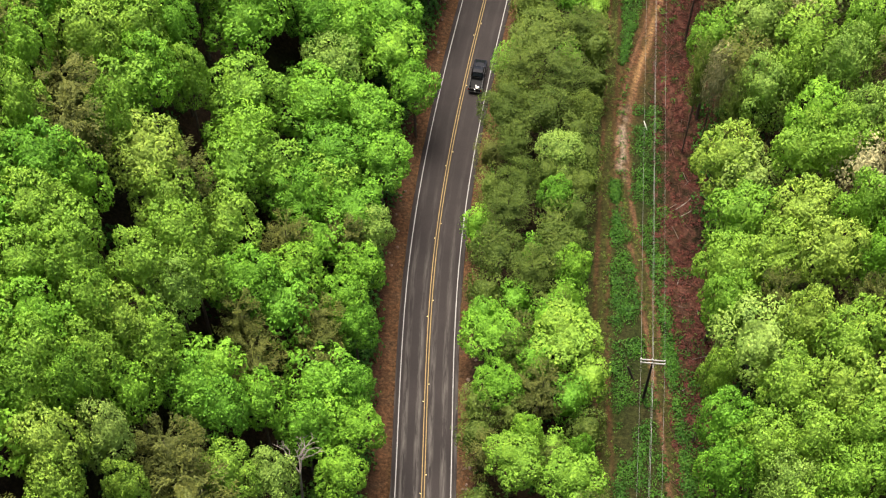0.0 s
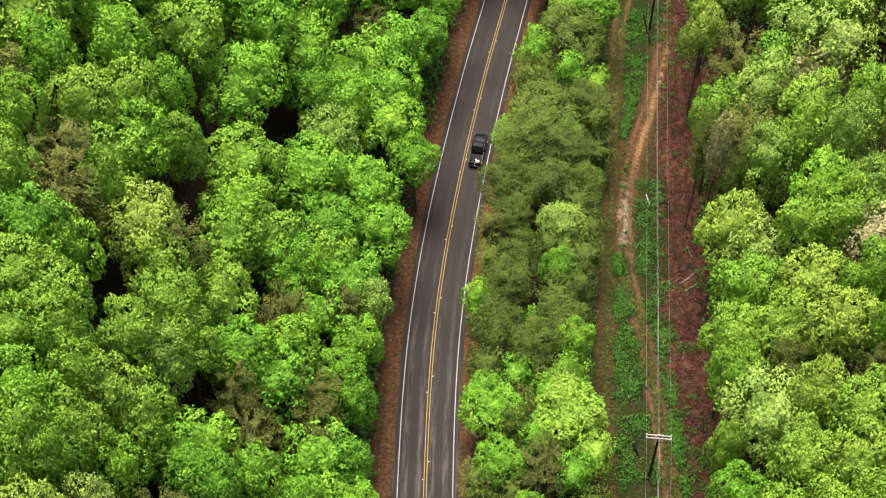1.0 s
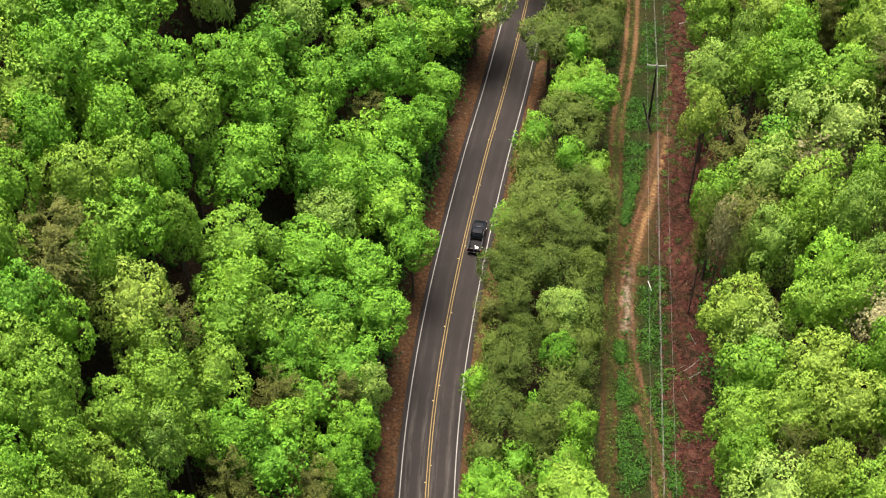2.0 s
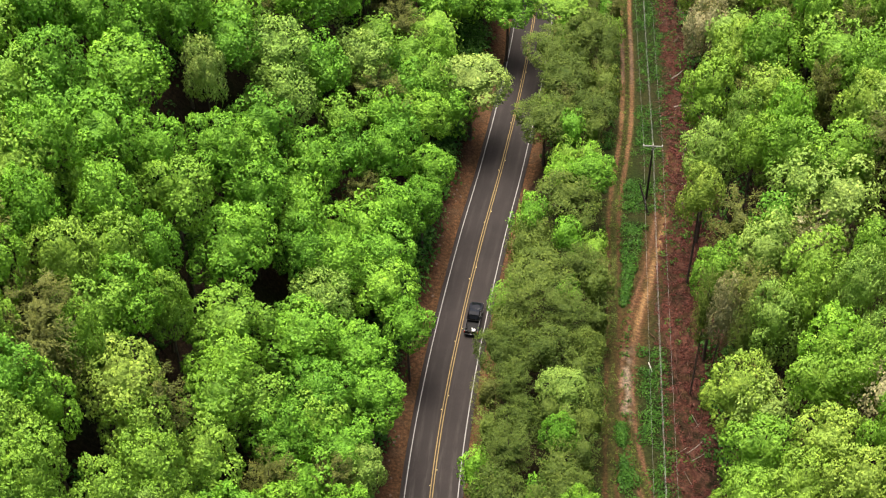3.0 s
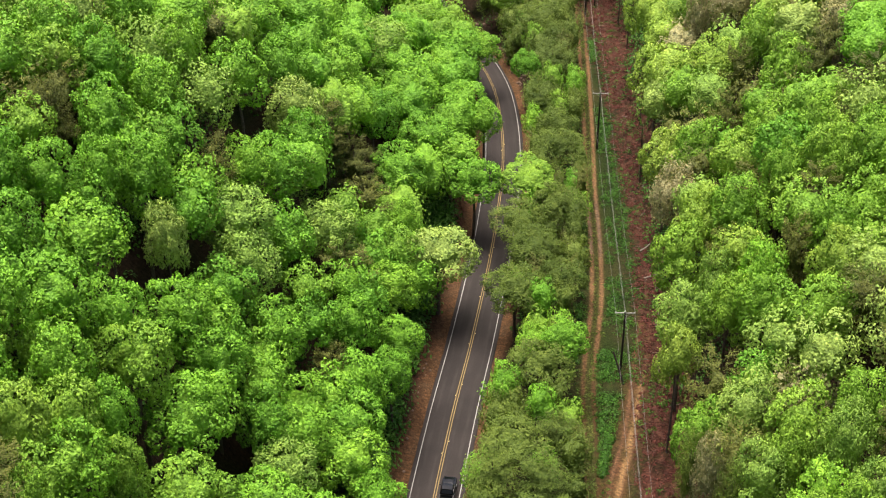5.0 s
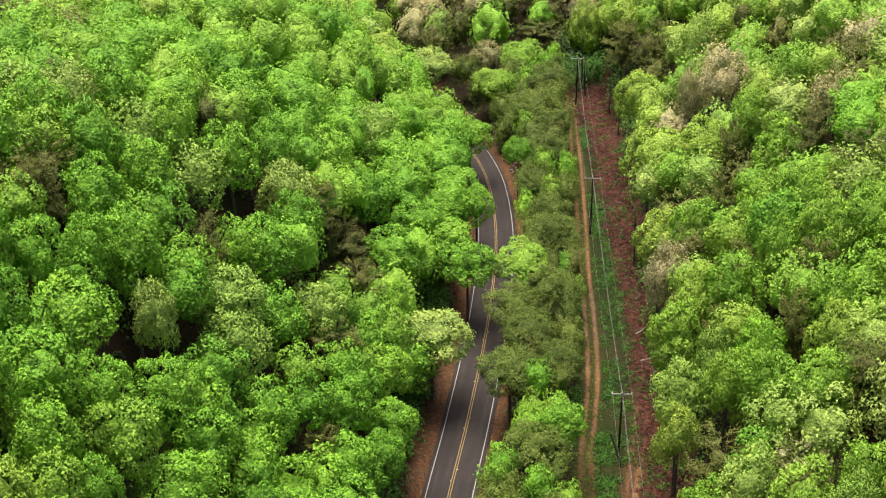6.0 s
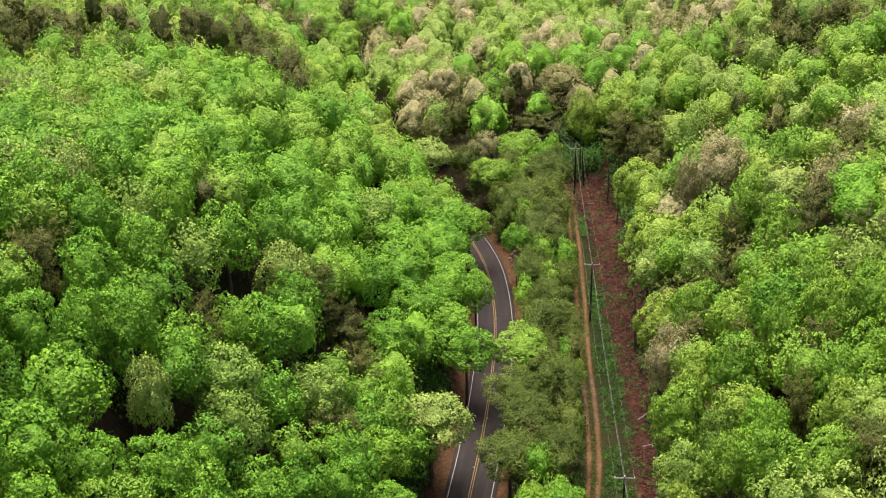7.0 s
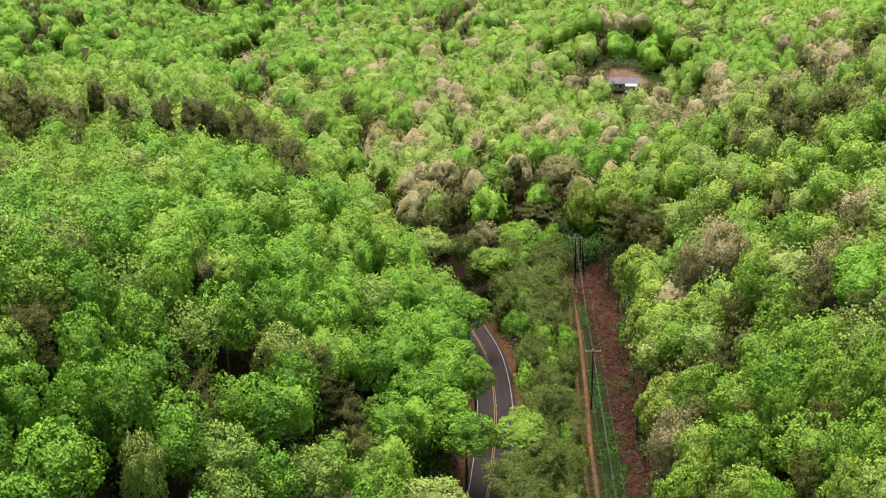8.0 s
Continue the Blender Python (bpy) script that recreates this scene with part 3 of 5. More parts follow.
TREE_H, TREE_R = 20.0, 4.0
KINDS = {   # kind: object name, category, label, crown, sprays, spray length (share of the radius)
    "green": ("broadleaf_tree", "tree", "tall broadleaf tree in full mid-green spring leaf"),
    "lime": ("broadleaf_tree", "tree", "tall broadleaf tree in fresh lime-green leaf"),
    "yellow": ("broadleaf_tree", "tree", "broadleaf tree in bright yellow-green young leaf"),
    "pale": ("broadleaf_tree", "tree", "broadleaf tree with pale silvery-green opening leaves"),
    "blush": ("broadleaf_tree", "tree", "tree with sparse beige-pink blossom and buds"),
    "pine": ("pine_tree", "tree", "dark olive-brown pine with tiered boughs"),
    "olive": ("young_tree", "tree", "slender tree with thin feathery olive foliage"),
}


def crown_arrays(kind, seed, lobes, tufts, each, leaf, cuts, core=0.72, calm=0.0):
    """Corners, triangles, rounding normals, tones and the ends of the limbs of a crown of that kind."""
    if kind == "pine":
        return bough_crown(seed, int(tufts * each * (2 - 0.8 * calm)), leaf * 0.95, 0.34, 0.2, 0.8, core * (0.85 - 0.15 * calm), cuts=cuts)
    if kind == "olive" and seed % 2:
        return broadleaf_crown(seed, lobes, int(tufts * 1.2), each, leaf * 0.9, cuts, core, calm, 0.6)
    if kind == "olive":
        return bough_crown(seed, int(tufts * each * 1.7), leaf * 0.85, 0.45, 0.3, 1.1, core * 0.9, 44, cuts=cuts)
    return broadleaf_crown(seed, lobes, tufts, each, leaf, cuts, core, calm, {"pale": 0.4, "blush": 0.7}.get(kind, 0.0))


def tree_template(kind, seed):
    """One tree, 20 m high with a crown 4 m in radius, as a thing with trunk and crown."""
    name, category, label = KINDS[kind]
    tree = new(name)
    tagged(tree, label, category, "trees of the roadside woods")
    v, q, nm, tone, tips = crown_arrays(kind, seed, 24, 330, 15, 0.067, 3, 0.58)
    base = TREE_H - TREE_R * 1.4
    stretch = np.array([TREE_R, TREE_R, TREE_R * 1.4])
    me = sheet_mesh("crown", v * stretch + np.array([0, 0, base]), q, LEAF[kind], normals=unit(nm * np.array([1, 1, 0.85])), spray=tone)
    crown = new("crown", me)
    crown.parent = tree
    part("trunk", wood_bm(TREE_H, base, tips, TREE_R, 0.24, 8), BARK, tree)
    return tree


STANDS = []
# far, blush
STANDS.append(("far", "blush", [(11.1, 314.3, 4.2), (44.7, 323.6, 5.1), (17.0, 344.6, 5.4), (79.9, 360.6, 4.9), (4.1, 397.3, 4.3), (105.4, 405.2, 4.6), (39.1, 440.8, 5.3)]))
# far, green
STANDS.append(("far", "green", [(130.6, 445.0, 5.4)]))
# far, lime
STANDS.append(("far", "lime", [(57.2, 297.0, 5.3), (27.1, 319.8, 5.4)]))
# far, pale
STANDS.append(("far", "pale", [(55.6, 328.3, 5.2), (40.7, 366.5, 5.4), (27.8, 414.9, 5.3)]))
# far, pine
STANDS.append(("far", "pine", [(-60.5, 258.1, 3.5), (-52.8, 263.1, 3.5), (-74.3, 266.7, 3.6), (-45.3, 272.3, 3.0), (-28.4, 275.2, 3.6), (-41.8, 284.8, 3.5), (-38.4, 295.9, 3.6), (-35.0, 310.7, 3.8), (-26.9, 315.2, 3.8), (-4.6, 378.6, 3.8), (-19.9, 387.8, 5.1), (-9.8, 394.7, 4.3), (132.2, 405.9, 5.4), (-28.7, 416.8, 5.5), (162.0, 430.0, 5.4), (70.0, 441.1, 4.9), (-23.3, 464.6, 5.1), (114.4, 476.3, 5.3)]))
# left, green
STANDS.append(("left", "green", [(-11.4, 60.9, 2.8), (-30.3, 61.1, 2.5), (-23.2, 63.4, 3.0), (-37.7, 63.7, 3.3), (-15.1, 65.1, 2.8), (-25.8, 65.2, 3.3), (-19.7, 66.7, 2.8), (-9.8, 67.1, 2.9), (-10.6, 71.6, 2.6), (-10.3, 79.9, 2.4), (-39.6, 80.1, 3.5), (-22.3, 80.4, 3.5), (-36.8, 80.4, 3.2), (-11.6, 82.5, 2.7), (-17.3, 84.3, 3.3), (-9.9, 88.0, 2.7), (-42.5, 92.1, 2.9), (-17.9, 94.7, 3.4), (-11.5, 97.1, 3.8), (-32.7, 97.2, 3.5), (-23.5, 98.9, 4.0), (-41.0, 100.9, 3.2), (-14.5, 103.1, 3.9), (-8.2, 104.4, 4.0), (-30.8, 105.5, 3.0), (-35.4, 107.0, 3.4), (-16.7, 109.5, 4.7), (-41.5, 109.5, 3.6), (-9.8, 110.8, 4.0), (-24.3, 113.7, 4.6)]))
STANDS.append(("left", "green", [(-3.8, 118.1, 3.0), (-32.2, 119.6, 3.6), (-42.9, 120.7, 3.8), (-7.2, 122.4, 4.3), (-17.0, 122.7, 3.4), (-13.4, 122.8, 3.8), (-23.1, 123.8, 4.1), (-36.1, 126.1, 4.7), (-26.7, 126.6, 3.8), (-7.3, 128.2, 4.4), (-45.4, 129.2, 3.7), (-40.6, 131.3, 3.7), (-16.8, 136.4, 4.1), (-35.6, 136.8, 3.1), (-2.1, 140.6, 2.8), (-31.9, 140.8, 3.9), (-32.1, 143.3, 3.5), (-7.7, 145.8, 3.6), (-36.0, 146.1, 3.9), (-1.4, 147.7, 3.6), (-31.7, 156.5, 3.4), (-38.5, 157.8, 3.8), (-2.1, 158.7, 3.8), (-45.1, 160.8, 3.8), (-17.9, 163.9, 4.5), (-29.5, 167.5, 3.6), (-38.8, 172.6, 4.0), (-14.5, 173.6, 3.8), (-23.1, 174.1, 4.1), (0.5, 174.7, 2.7)]))
STANDS.append(("left", "green", [(-29.0, 187.7, 3.9), (-0.3, 188.0, 4.7), (-18.0, 188.3, 3.9), (12.2, 192.3, 4.4), (-22.7, 196.9, 4.9), (-4.7, 198.9, 4.3), (8.6, 200.5, 5.0), (4.7, 202.1, 4.4), (-11.0, 202.5, 4.8), (1.1, 213.7, 5.6), (15.3, 214.2, 3.1), (11.6, 220.5, 4.7), (10.6, 242.9, 5.1), (16.5, 247.8, 4.0)]))
# left, lime
STANDS.append(("left", "lime", [(-37.8, 55.6, 2.4), (-22.4, 57.7, 3.0), (-34.2, 58.4, 2.4), (-37.1, 59.4, 3.2), (-33.7, 62.0, 2.8), (-29.1, 67.0, 3.2), (-34.3, 67.6, 2.8), (-39.1, 68.6, 3.1), (-35.5, 70.6, 2.9), (-36.8, 74.0, 3.4), (-31.0, 74.1, 3.0), (-39.3, 74.9, 3.4), (-26.7, 77.7, 3.1), (-28.3, 80.3, 3.3), (-41.7, 85.5, 2.6), (-24.3, 86.0, 3.8), (-34.7, 89.0, 2.4), (-21.2, 97.2, 4.1), (-29.0, 101.0, 2.6), (-34.0, 101.6, 3.5), (-23.8, 104.3, 4.5), (-29.6, 114.8, 4.2), (-31.2, 170.4, 2.8), (-7.2, 251.9, 5.2), (-0.4, 260.8, 5.3)]))
# left, pale
STANDS.append(("left", "pale", [(-31.5, 55.7, 2.5), (-18.1, 58.8, 2.5), (-27.8, 74.0, 2.7), (-8.7, 94.1, 2.5), (-14.4, 117.3, 3.7), (-28.4, 134.5, 2.5), (-20.4, 142.2, 4.5), (-21.9, 148.0, 5.1), (-11.1, 161.7, 4.2), (5.3, 169.0, 5.3), (-16.0, 180.7, 3.8), (-3.8, 222.8, 5.2), (10.0, 288.3, 5.2)]))
# left, pine
STANDS.append(("left", "pine", [(-27.0, 56.7, 3.8), (-20.7, 71.3, 3.5), (-14.5, 75.1, 3.3), (-22.0, 75.3, 2.9), (-14.7, 79.4, 3.3), (-18.3, 88.4, 3.0), (-38.3, 89.7, 4.5), (-12.0, 91.6, 3.1), (-9.7, 137.5, 3.1), (-42.1, 144.5, 3.2), (-24.8, 153.1, 3.1), (-8.7, 157.6, 4.5), (-5.7, 175.8, 4.0), (-11.4, 183.1, 3.9), (-7.4, 183.2, 4.1)]))
# left, yellow
STANDS.append(("left", "yellow", [(-34.3, 48.5, 2.6), (-29.8, 51.7, 1.9), (-35.5, 52.1, 3.1), (-31.7, 67.3, 2.9), (-29.7, 84.3, 3.4), (-31.3, 87.6, 4.0), (-37.7, 96.8, 3.4)]))
# right, blush
STANDS.append(("right", "blush", [(35.4, 114.7, 1.9), (42.4, 175.5, 3.1), (71.4, 193.2, 3.8), (61.0, 222.2, 4.2), (55.5, 226.2, 2.1)]))
# right, green
STANDS.append(("right", "green", [(28.9, 58.0, 2.8), (30.3, 64.5, 3.1), (46.5, 79.3, 2.5), (44.5, 101.9, 3.9), (47.5, 143.6, 3.5), (56.3, 167.0, 4.7)]))
# right, lime
STANDS.append(("right", "lime", [(39.7, 53.9, 3.2), (41.7, 58.4, 2.9), (37.3, 59.2, 3.2), (33.1, 59.9, 3.3), (36.4, 65.9, 3.3), (42.1, 69.2, 3.3), (29.8, 70.2, 1.9), (32.3, 79.1, 3.0), (33.0, 84.7, 3.6), (46.2, 85.5, 2.9), (35.7, 91.6, 4.1), (46.4, 95.9, 3.4), (42.8, 97.5, 3.8), (43.1, 111.0, 2.5), (51.3, 112.2, 3.3), (45.4, 115.2, 4.1), (36.2, 122.3, 3.4), (52.0, 130.5, 4.1), (46.9, 136.1, 3.8), (43.0, 140.5, 3.1), (57.5, 143.6, 3.5), (65.2, 157.2, 3.6), (40.0, 157.3, 3.8), (61.6, 157.5, 3.2), (48.3, 159.6, 4.2), (60.7, 161.3, 3.8), (54.5, 161.4, 3.0), (59.8, 169.7, 3.8), (55.3, 173.1, 3.8), (48.0, 183.1, 3.7)]))
STANDS.append(("right", "lime", [(61.8, 188.6, 4.1), (60.8, 201.7, 3.9), (69.1, 209.5, 4.5)]))
# right, olive
STANDS.append(("right", "olive", [(37.0, 109.8, 1.9), (33.5, 116.1, 1.9)]))
# right, pale
STANDS.append(("right", "pale", [(34.8, 55.1, 2.9), (34.8, 72.6, 4.7), (48.3, 98.1, 2.7), (48.4, 107.9, 2.8), (40.0, 109.9, 3.3), (41.4, 121.0, 3.8), (38.4, 144.7, 4.0), (42.6, 146.9, 2.5), (60.7, 244.0, 3.9)]))
# right, pine
STANDS.append(("right", "pine", [(44.5, 73.2, 2.5), (36.8, 78.3, 2.9), (51.7, 143.8, 2.7), (45.2, 153.0, 2.8), (57.0, 153.4, 3.6), (69.0, 171.7, 4.7), (51.7, 184.9, 3.2), (65.8, 185.1, 4.1), (56.4, 197.8, 2.9), (56.1, 258.9, 3.6), (52.1, 275.9, 4.4)]))
# right, yellow
STANDS.append(("right", "yellow", [(40.7, 63.6, 3.3), (38.8, 73.2, 2.8), (42.7, 80.7, 3.5), (37.9, 84.3, 3.6), (41.4, 88.5, 3.7), (35.2, 101.4, 3.9), (35.9, 136.6, 2.7), (55.5, 137.8, 3.5), (43.8, 163.0, 3.8), (51.2, 171.0, 4.0), (44.3, 189.6, 4.3), (54.5, 205.8, 4.9), (47.9, 219.9, 4.7), (50.0, 243.6, 4.5), (55.0, 285.8, 5.3), (46.1, 294.1, 3.3)]))
# strip, blush
STANDS.append(("strip", "blush", [(23.5, 292.9, 3.3)]))
# strip, green
STANDS.append(("strip", "green", [(15.5, 64.8, 1.3), (9.3, 67.7, 1.9), (6.3, 73.5, 2.6), (5.8, 80.4, 3.4), (16.0, 90.1, 2.1), (14.5, 101.2, 2.2), (22.4, 148.8, 3.3), (25.6, 240.1, 2.8)]))
# strip, lime
STANDS.append(("strip", "lime", [(14.1, 61.4, 3.5), (8.0, 63.7, 3.2), (14.4, 79.5, 4.2), (21.9, 194.4, 4.9), (23.4, 275.5, 4.4), (31.4, 291.3, 5.3)]))
# strip, olive
STANDS.append(("strip", "olive", [(8.4, 78.6, 2.0), (10.9, 89.8, 2.8), (6.8, 93.0, 3.2), (14.5, 93.0, 3.5), (8.3, 99.1, 3.2), (9.9, 103.4, 2.5), (9.0, 109.1, 2.6), (8.0, 114.8, 3.0), (13.3, 114.9, 3.4), (19.0, 115.8, 2.3), (16.6, 121.7, 3.5), (10.5, 122.9, 3.5), (13.8, 128.8, 4.4), (19.4, 130.1, 3.2), (18.8, 144.7, 4.0), (16.8, 162.6, 4.3), (23.9, 164.6, 3.5), (21.2, 174.1, 4.1), (19.2, 183.5, 4.2), (26.1, 187.3, 3.8), (28.0, 208.1, 4.1), (28.8, 215.1, 3.6), (26.7, 224.4, 3.2), (31.0, 242.7, 4.6), (33.4, 253.1, 3.5), (30.9, 262.7, 4.9), (36.3, 277.0, 4.5)]))
# strip, pale
STANDS.append(("strip", "pale", [(15.1, 107.6, 3.0)]))
# strip, pine
STANDS.append(("strip", "pine", [(11.5, 73.2, 3.3), (25.9, 304.9, 4.1), (37.1, 306.7, 5.4)]))


def tree_height(stand, kind, x, y):
    """Trees are lower near the road, tallest up the slopes."""
    if stand == "left":
        return float(np.interp(float(road_x(y)) - x - 4.6, [3, 14, 27], [15, 18, 21]))
    return {"strip": 13, "right": 23, "far": 23 if kind == "pine" else 18}[stand]


rng = np.random.default_rng(11)
placed = []
templates = {}
for stand, kind, rows in STANDS:
    for x, y, r in rows:
        if math.hypot(x - HOUSE[0], y - HOUSE[1]) < 26:
            continue
        i = int(rng.integers(0, 4))
        h = (tree_height(stand, kind, x, y) - (1 if kind in ("pine", "olive") else 0)) * (0.95 + 0.1 * rng.random())
        m = (Matrix.Translation((x, y, float(land(x, y)))) @ Matrix.Rotation(rng.random() * 6.283, 4, "Z")
             @ Matrix.Diagonal((r * 1.12 / TREE_R, r * 1.12 / TREE_R, h / TREE_H, 1)))
        if (kind, i) not in templates:
            t = tree_template(kind, 100 + 10 * len(templates) + i)
            t.matrix_basis = m
            templates[kind, i] = t
        else:
            t = templates[kind, i]
            keep = t.scale.copy()
            t.scale = (1, 1, 1)
            c = copy_thing(t, m)
            t.scale = keep
        placed.append((x, y, r))

# the woods between and beyond them, too many to count
SLOPE = {"green": 0.72, "lime": 0.14, "pale": 0.03, "pine": 0.11}
RIDGE = {"green": 0.36, "lime": 0.54, "yellow": 0.05, "pale": 0.05}
SHOULDER = {"lime": 0.5, "yellow": 0.26, "pale": 0.14, "green": 0.1}
FAR_SIDE = {"green": 0.6, "pine": 0.24, "lime": 0.16}
VALLEY = {"green": 0.14, "lime": 0.24, "yellow": 0.03, "pale": 0.29, "blush": 0.17, "pine": 0.13}
SUNNY = {"green": 0.16, "lime": 0.36, "yellow": 0.13, "pale": 0.12, "blush": 0.03, "pine": 0.20}
BEYOND = {"green": 0.36, "lime": 0.30, "yellow": 0.02, "pale": 0.12, "blush": 0.05, "pine": 0.15}


class Woods:
    """Collects crowns of one kind of tree into one mesh."""

    def __init__(self, kinds, seed, lobes, tufts, each, leaf, cuts, core=0.72, calm=0.0):
        self.rg = np.random.default_rng(seed)
        self.shapes = {k: [crown_arrays(k, seed + 7 * j, lobes, tufts, each, leaf, cuts, core, calm)[:4] for j in range(4)] for k in kinds}
        self.out = {k: [] for k in kinds}

    def plant(self, k, at, r, tall):
        v, q, nm, tone = self.shapes[k][int(self.rg.integers(0, 4))]
        a = self.rg.random() * 6.283
        rot = np.array([[math.cos(a), math.sin(a), 0], [-math.sin(a), math.cos(a), 0], [0, 0, 1]])
        self.out[k].append(((v @ rot) * np.array([r, r, tall]) + np.array(at), q, nm @ rot, tone, self.rg.random()))

    def finish(self, name, label):
        for k, got in self.out.items():
            if got:
                base = np.cumsum([0] + [len(g[0]) for g in got])
                me = sheet_mesh(name, np.concatenate([g[0] for g in got]), np.concatenate([g[1] + b for g, b in zip(got, base)]), LEAF[k],
                                np.concatenate([np.full(len(g[0]), g[4]) for g in got]), np.concatenate([g[2] for g in got]),
                                np.concatenate([g[3] for g in got]))
                tagged(new(name, me), label, "woods", kind="stuff")


def forest(name, y0, y1, gap, seed, label, lobes, tufts, each, leaf, cuts, core=0.72, calm=0.0, height=20):
    """Woods over a stretch of the land, one mesh for each kind of tree, the trees at uneven distances."""
    rg = np.random.default_rng(seed)
    woods = Woods(list(BEYOND), seed, lobes, tufts, each, leaf, cuts, core, calm)
    had = np.array(placed)
    cells = []
    for y in np.arange(y0, y1, gap * 0.87):
        x0, x1 = (-0.36 * y - 34, 0.36 * y + 34) if y < 200 else (-0.29 * y - 24, 0.4 * y + 14)
        for x in np.arange(x0, x1, gap):
            cells.append((x + rg.uniform(-0.45, 0.45) * gap, y + rg.uniform(-0.45, 0.45) * gap))
    for x, y in cells:
        d = x - float(road_x(y))
        left_clear, right_clear = (-8.6, 7.0) if y < 215 else (-5.4, 6.5) if y < 285 else (-2.4, 2.4)
        if left_clear < d < right_clear or (5 < d and x < float(edge_x(y)) + 1.5 and y < 298):
            continue
        if ((x - HOUSE[0] - 2) / 13) ** 2 + ((y - HOUSE[1] - 4) / 15) ** 2 < 1 or (abs(x - HOUSE[0] + 2) < 8 and -22 < y - HOUSE[1] < 0):
            continue
        gap_low = 545 < y <= 632 and abs(d) < 8      # low growth before the gap where the road shows again
        if 632 < y < 735 and abs(d) < 8:
            continue
        r = gap * (0.54 + 0.22 * rg.random())
        if len(had) and (((had[:, 0] - x) ** 2 + (had[:, 1] - y) ** 2) < (0.45 * (had[:, 2] + r)) ** 2).any():
            continue
        # kinds keep company: the draw leans on a slow plan noise
        mix = (FAR_SIDE if d < 0 else BEYOND) if y > 450 else (SLOPE if y < 225 else RIDGE if y < 305 else SHOULDER) if d < 0 else SUNNY if y < 310 else VALLEY if y < 430 else BEYOND
        u = (float(plan_noise(np.array(x), np.array(y), 30.0)) * 1.0 + rg.random() * 0.42) % 1.0
        k = list(mix)[int(np.searchsorted(np.cumsum(list(mix.values())), u * 0.999))]
        crest = d < -22 and abs(y - 292 - 4 * math.sin(x * 0.1)) < 12      # a belt of pines along the crest
        if crest and rg.random() < 0.7:
            k, r = "pine", r * 1.2
        h = (height * (0.75 + 0.25 * float(step(5, 26, -d)) if d < 0 and y < 300 else 1.08 if y < 300 else 1) + 6 * (crest and k == "pine")) * (0.84 + 0.24 * rg.random())
        if (abs(x - HOUSE[0] + 6) < 24 and -75 < y - HOUSE[1] < 32) or (38 < x < 60 and 298 < y < 322):       # low trees round the house and at the end of the strip
            h *= 0.55 if y > 340 else 0.8
        if gap_low:
            h, r = h * 0.35, r * 0.6
        woods.plant(k, (x, y, float(land(x, y)) + h - r * 1.35), r * (1.12 if y < 230 else 0.97), r * 1.35)
    woods.finish(name, label)


forest("woods", 36, 170, 6.0, 41, "dense broadleaf and pine woods on the slopes", 20, 150, 11, 0.09, 2, 0.6, 0.1)
forest("woods", 170, 300, 6.6, 42, "dense broadleaf and pine woods on the slopes", 18, 90, 8, 0.098, 4, 0.78, 0.5)
forest("woods", 300, 460, 7.2, 43, "mixed spring woods on the hills beyond", 14, 60, 7, 0.112, 3, 0.83, 0.65)
forest("woods", 460, 620, 7.6, 44, "mixed spring woods on the hills beyond", 12, 36, 6, 0.145, 2, 0.84, 0.75)
forest("woods", 620, 770, 7.8, 45, "far wooded hills", 11, 22, 6, 0.185, 2, 0.86, 0.8)


def strip_woods():
    """Thin young growth between the road and the cleared strip."""
    rg = np.random.default_rng(77)
    mix = ["olive", "olive", "olive", "green", "olive", "lime", "olive", "pine", "green"]
    woods = Woods(sorted(set(mix)), 300, 18, 120, 11, 0.095, 2)
    had = np.array(placed)
    for y in np.arange(50, 292, 3.7):
        x0, x1 = float(road_x(y)) + 6.2, float(lane_a(y)) - 2.6
        for x in np.arange(x0, x1, 3.9):
            x, yy = x + rg.uniform(-1.2, 1.2), y + rg.uniform(-1.4, 1.4)
            r = 2.1 + 0.9 * rg.random()
            if (((had[:, 0] - x) ** 2 + (had[:, 1] - yy) ** 2) < (0.5 * (had[:, 2] + r)) ** 2).any() or x - float(road_x(yy)) < 5.6:
                continue
            k = mix[int(rg.integers(0, len(mix)))]
            h = 8.5 + 4.0 * rg.random()
            woods.plant(k, (x, yy, float(land(x, yy)) + h - r * 1.7), r, r * 1.7)
    woods.finish("young_growth", "thin young trees crowded between road and clearing")


strip_woods()


def clumps(name, spots, sprays, length, material, label, category, seed, flat=0.75):
    """Low plants: domes of leaf sprays at the given spots (x, y, radius)."""
    rg = np.random.default_rng(seed)
    vs, ts, ns = [], [], []
    for x, y, r in spots:
        n = max(8, int(sprays * r * r))
        o = unit(rg.normal(size=(n, 3)) + np.array([0, 0, 0.4]))
        o[:, 2] = np.abs(o[:, 2])
        p = o * np.array([r, r, r * flat]) * (0.6 + 0.45 * rg.random((n, 1))) + np.array([x, y, float(land(x, y)) - 0.02])
        v = leaf_cards(rg, p, unit(o + rg.normal(size=o.shape) * 0.5 + np.array([0, 0, 0.5])), length, length * 0.7)
        vs.append(v)
        ns.append(np.repeat(unit(o + np.array([0, 0, 0.4])), 4, 0))
        ts.append(np.full(len(v), rg.random()))
    v = np.concatenate(vs)
    tone = np.repeat(rg.random(len(v) // 4), 4)
    return tagged(new(name, sheet_mesh(name, v, np.arange(len(v), dtype=np.int32).reshape(-1, 4), material, np.concatenate(ts), np.concatenate(ns), tone)), label, category, kind="stuff")


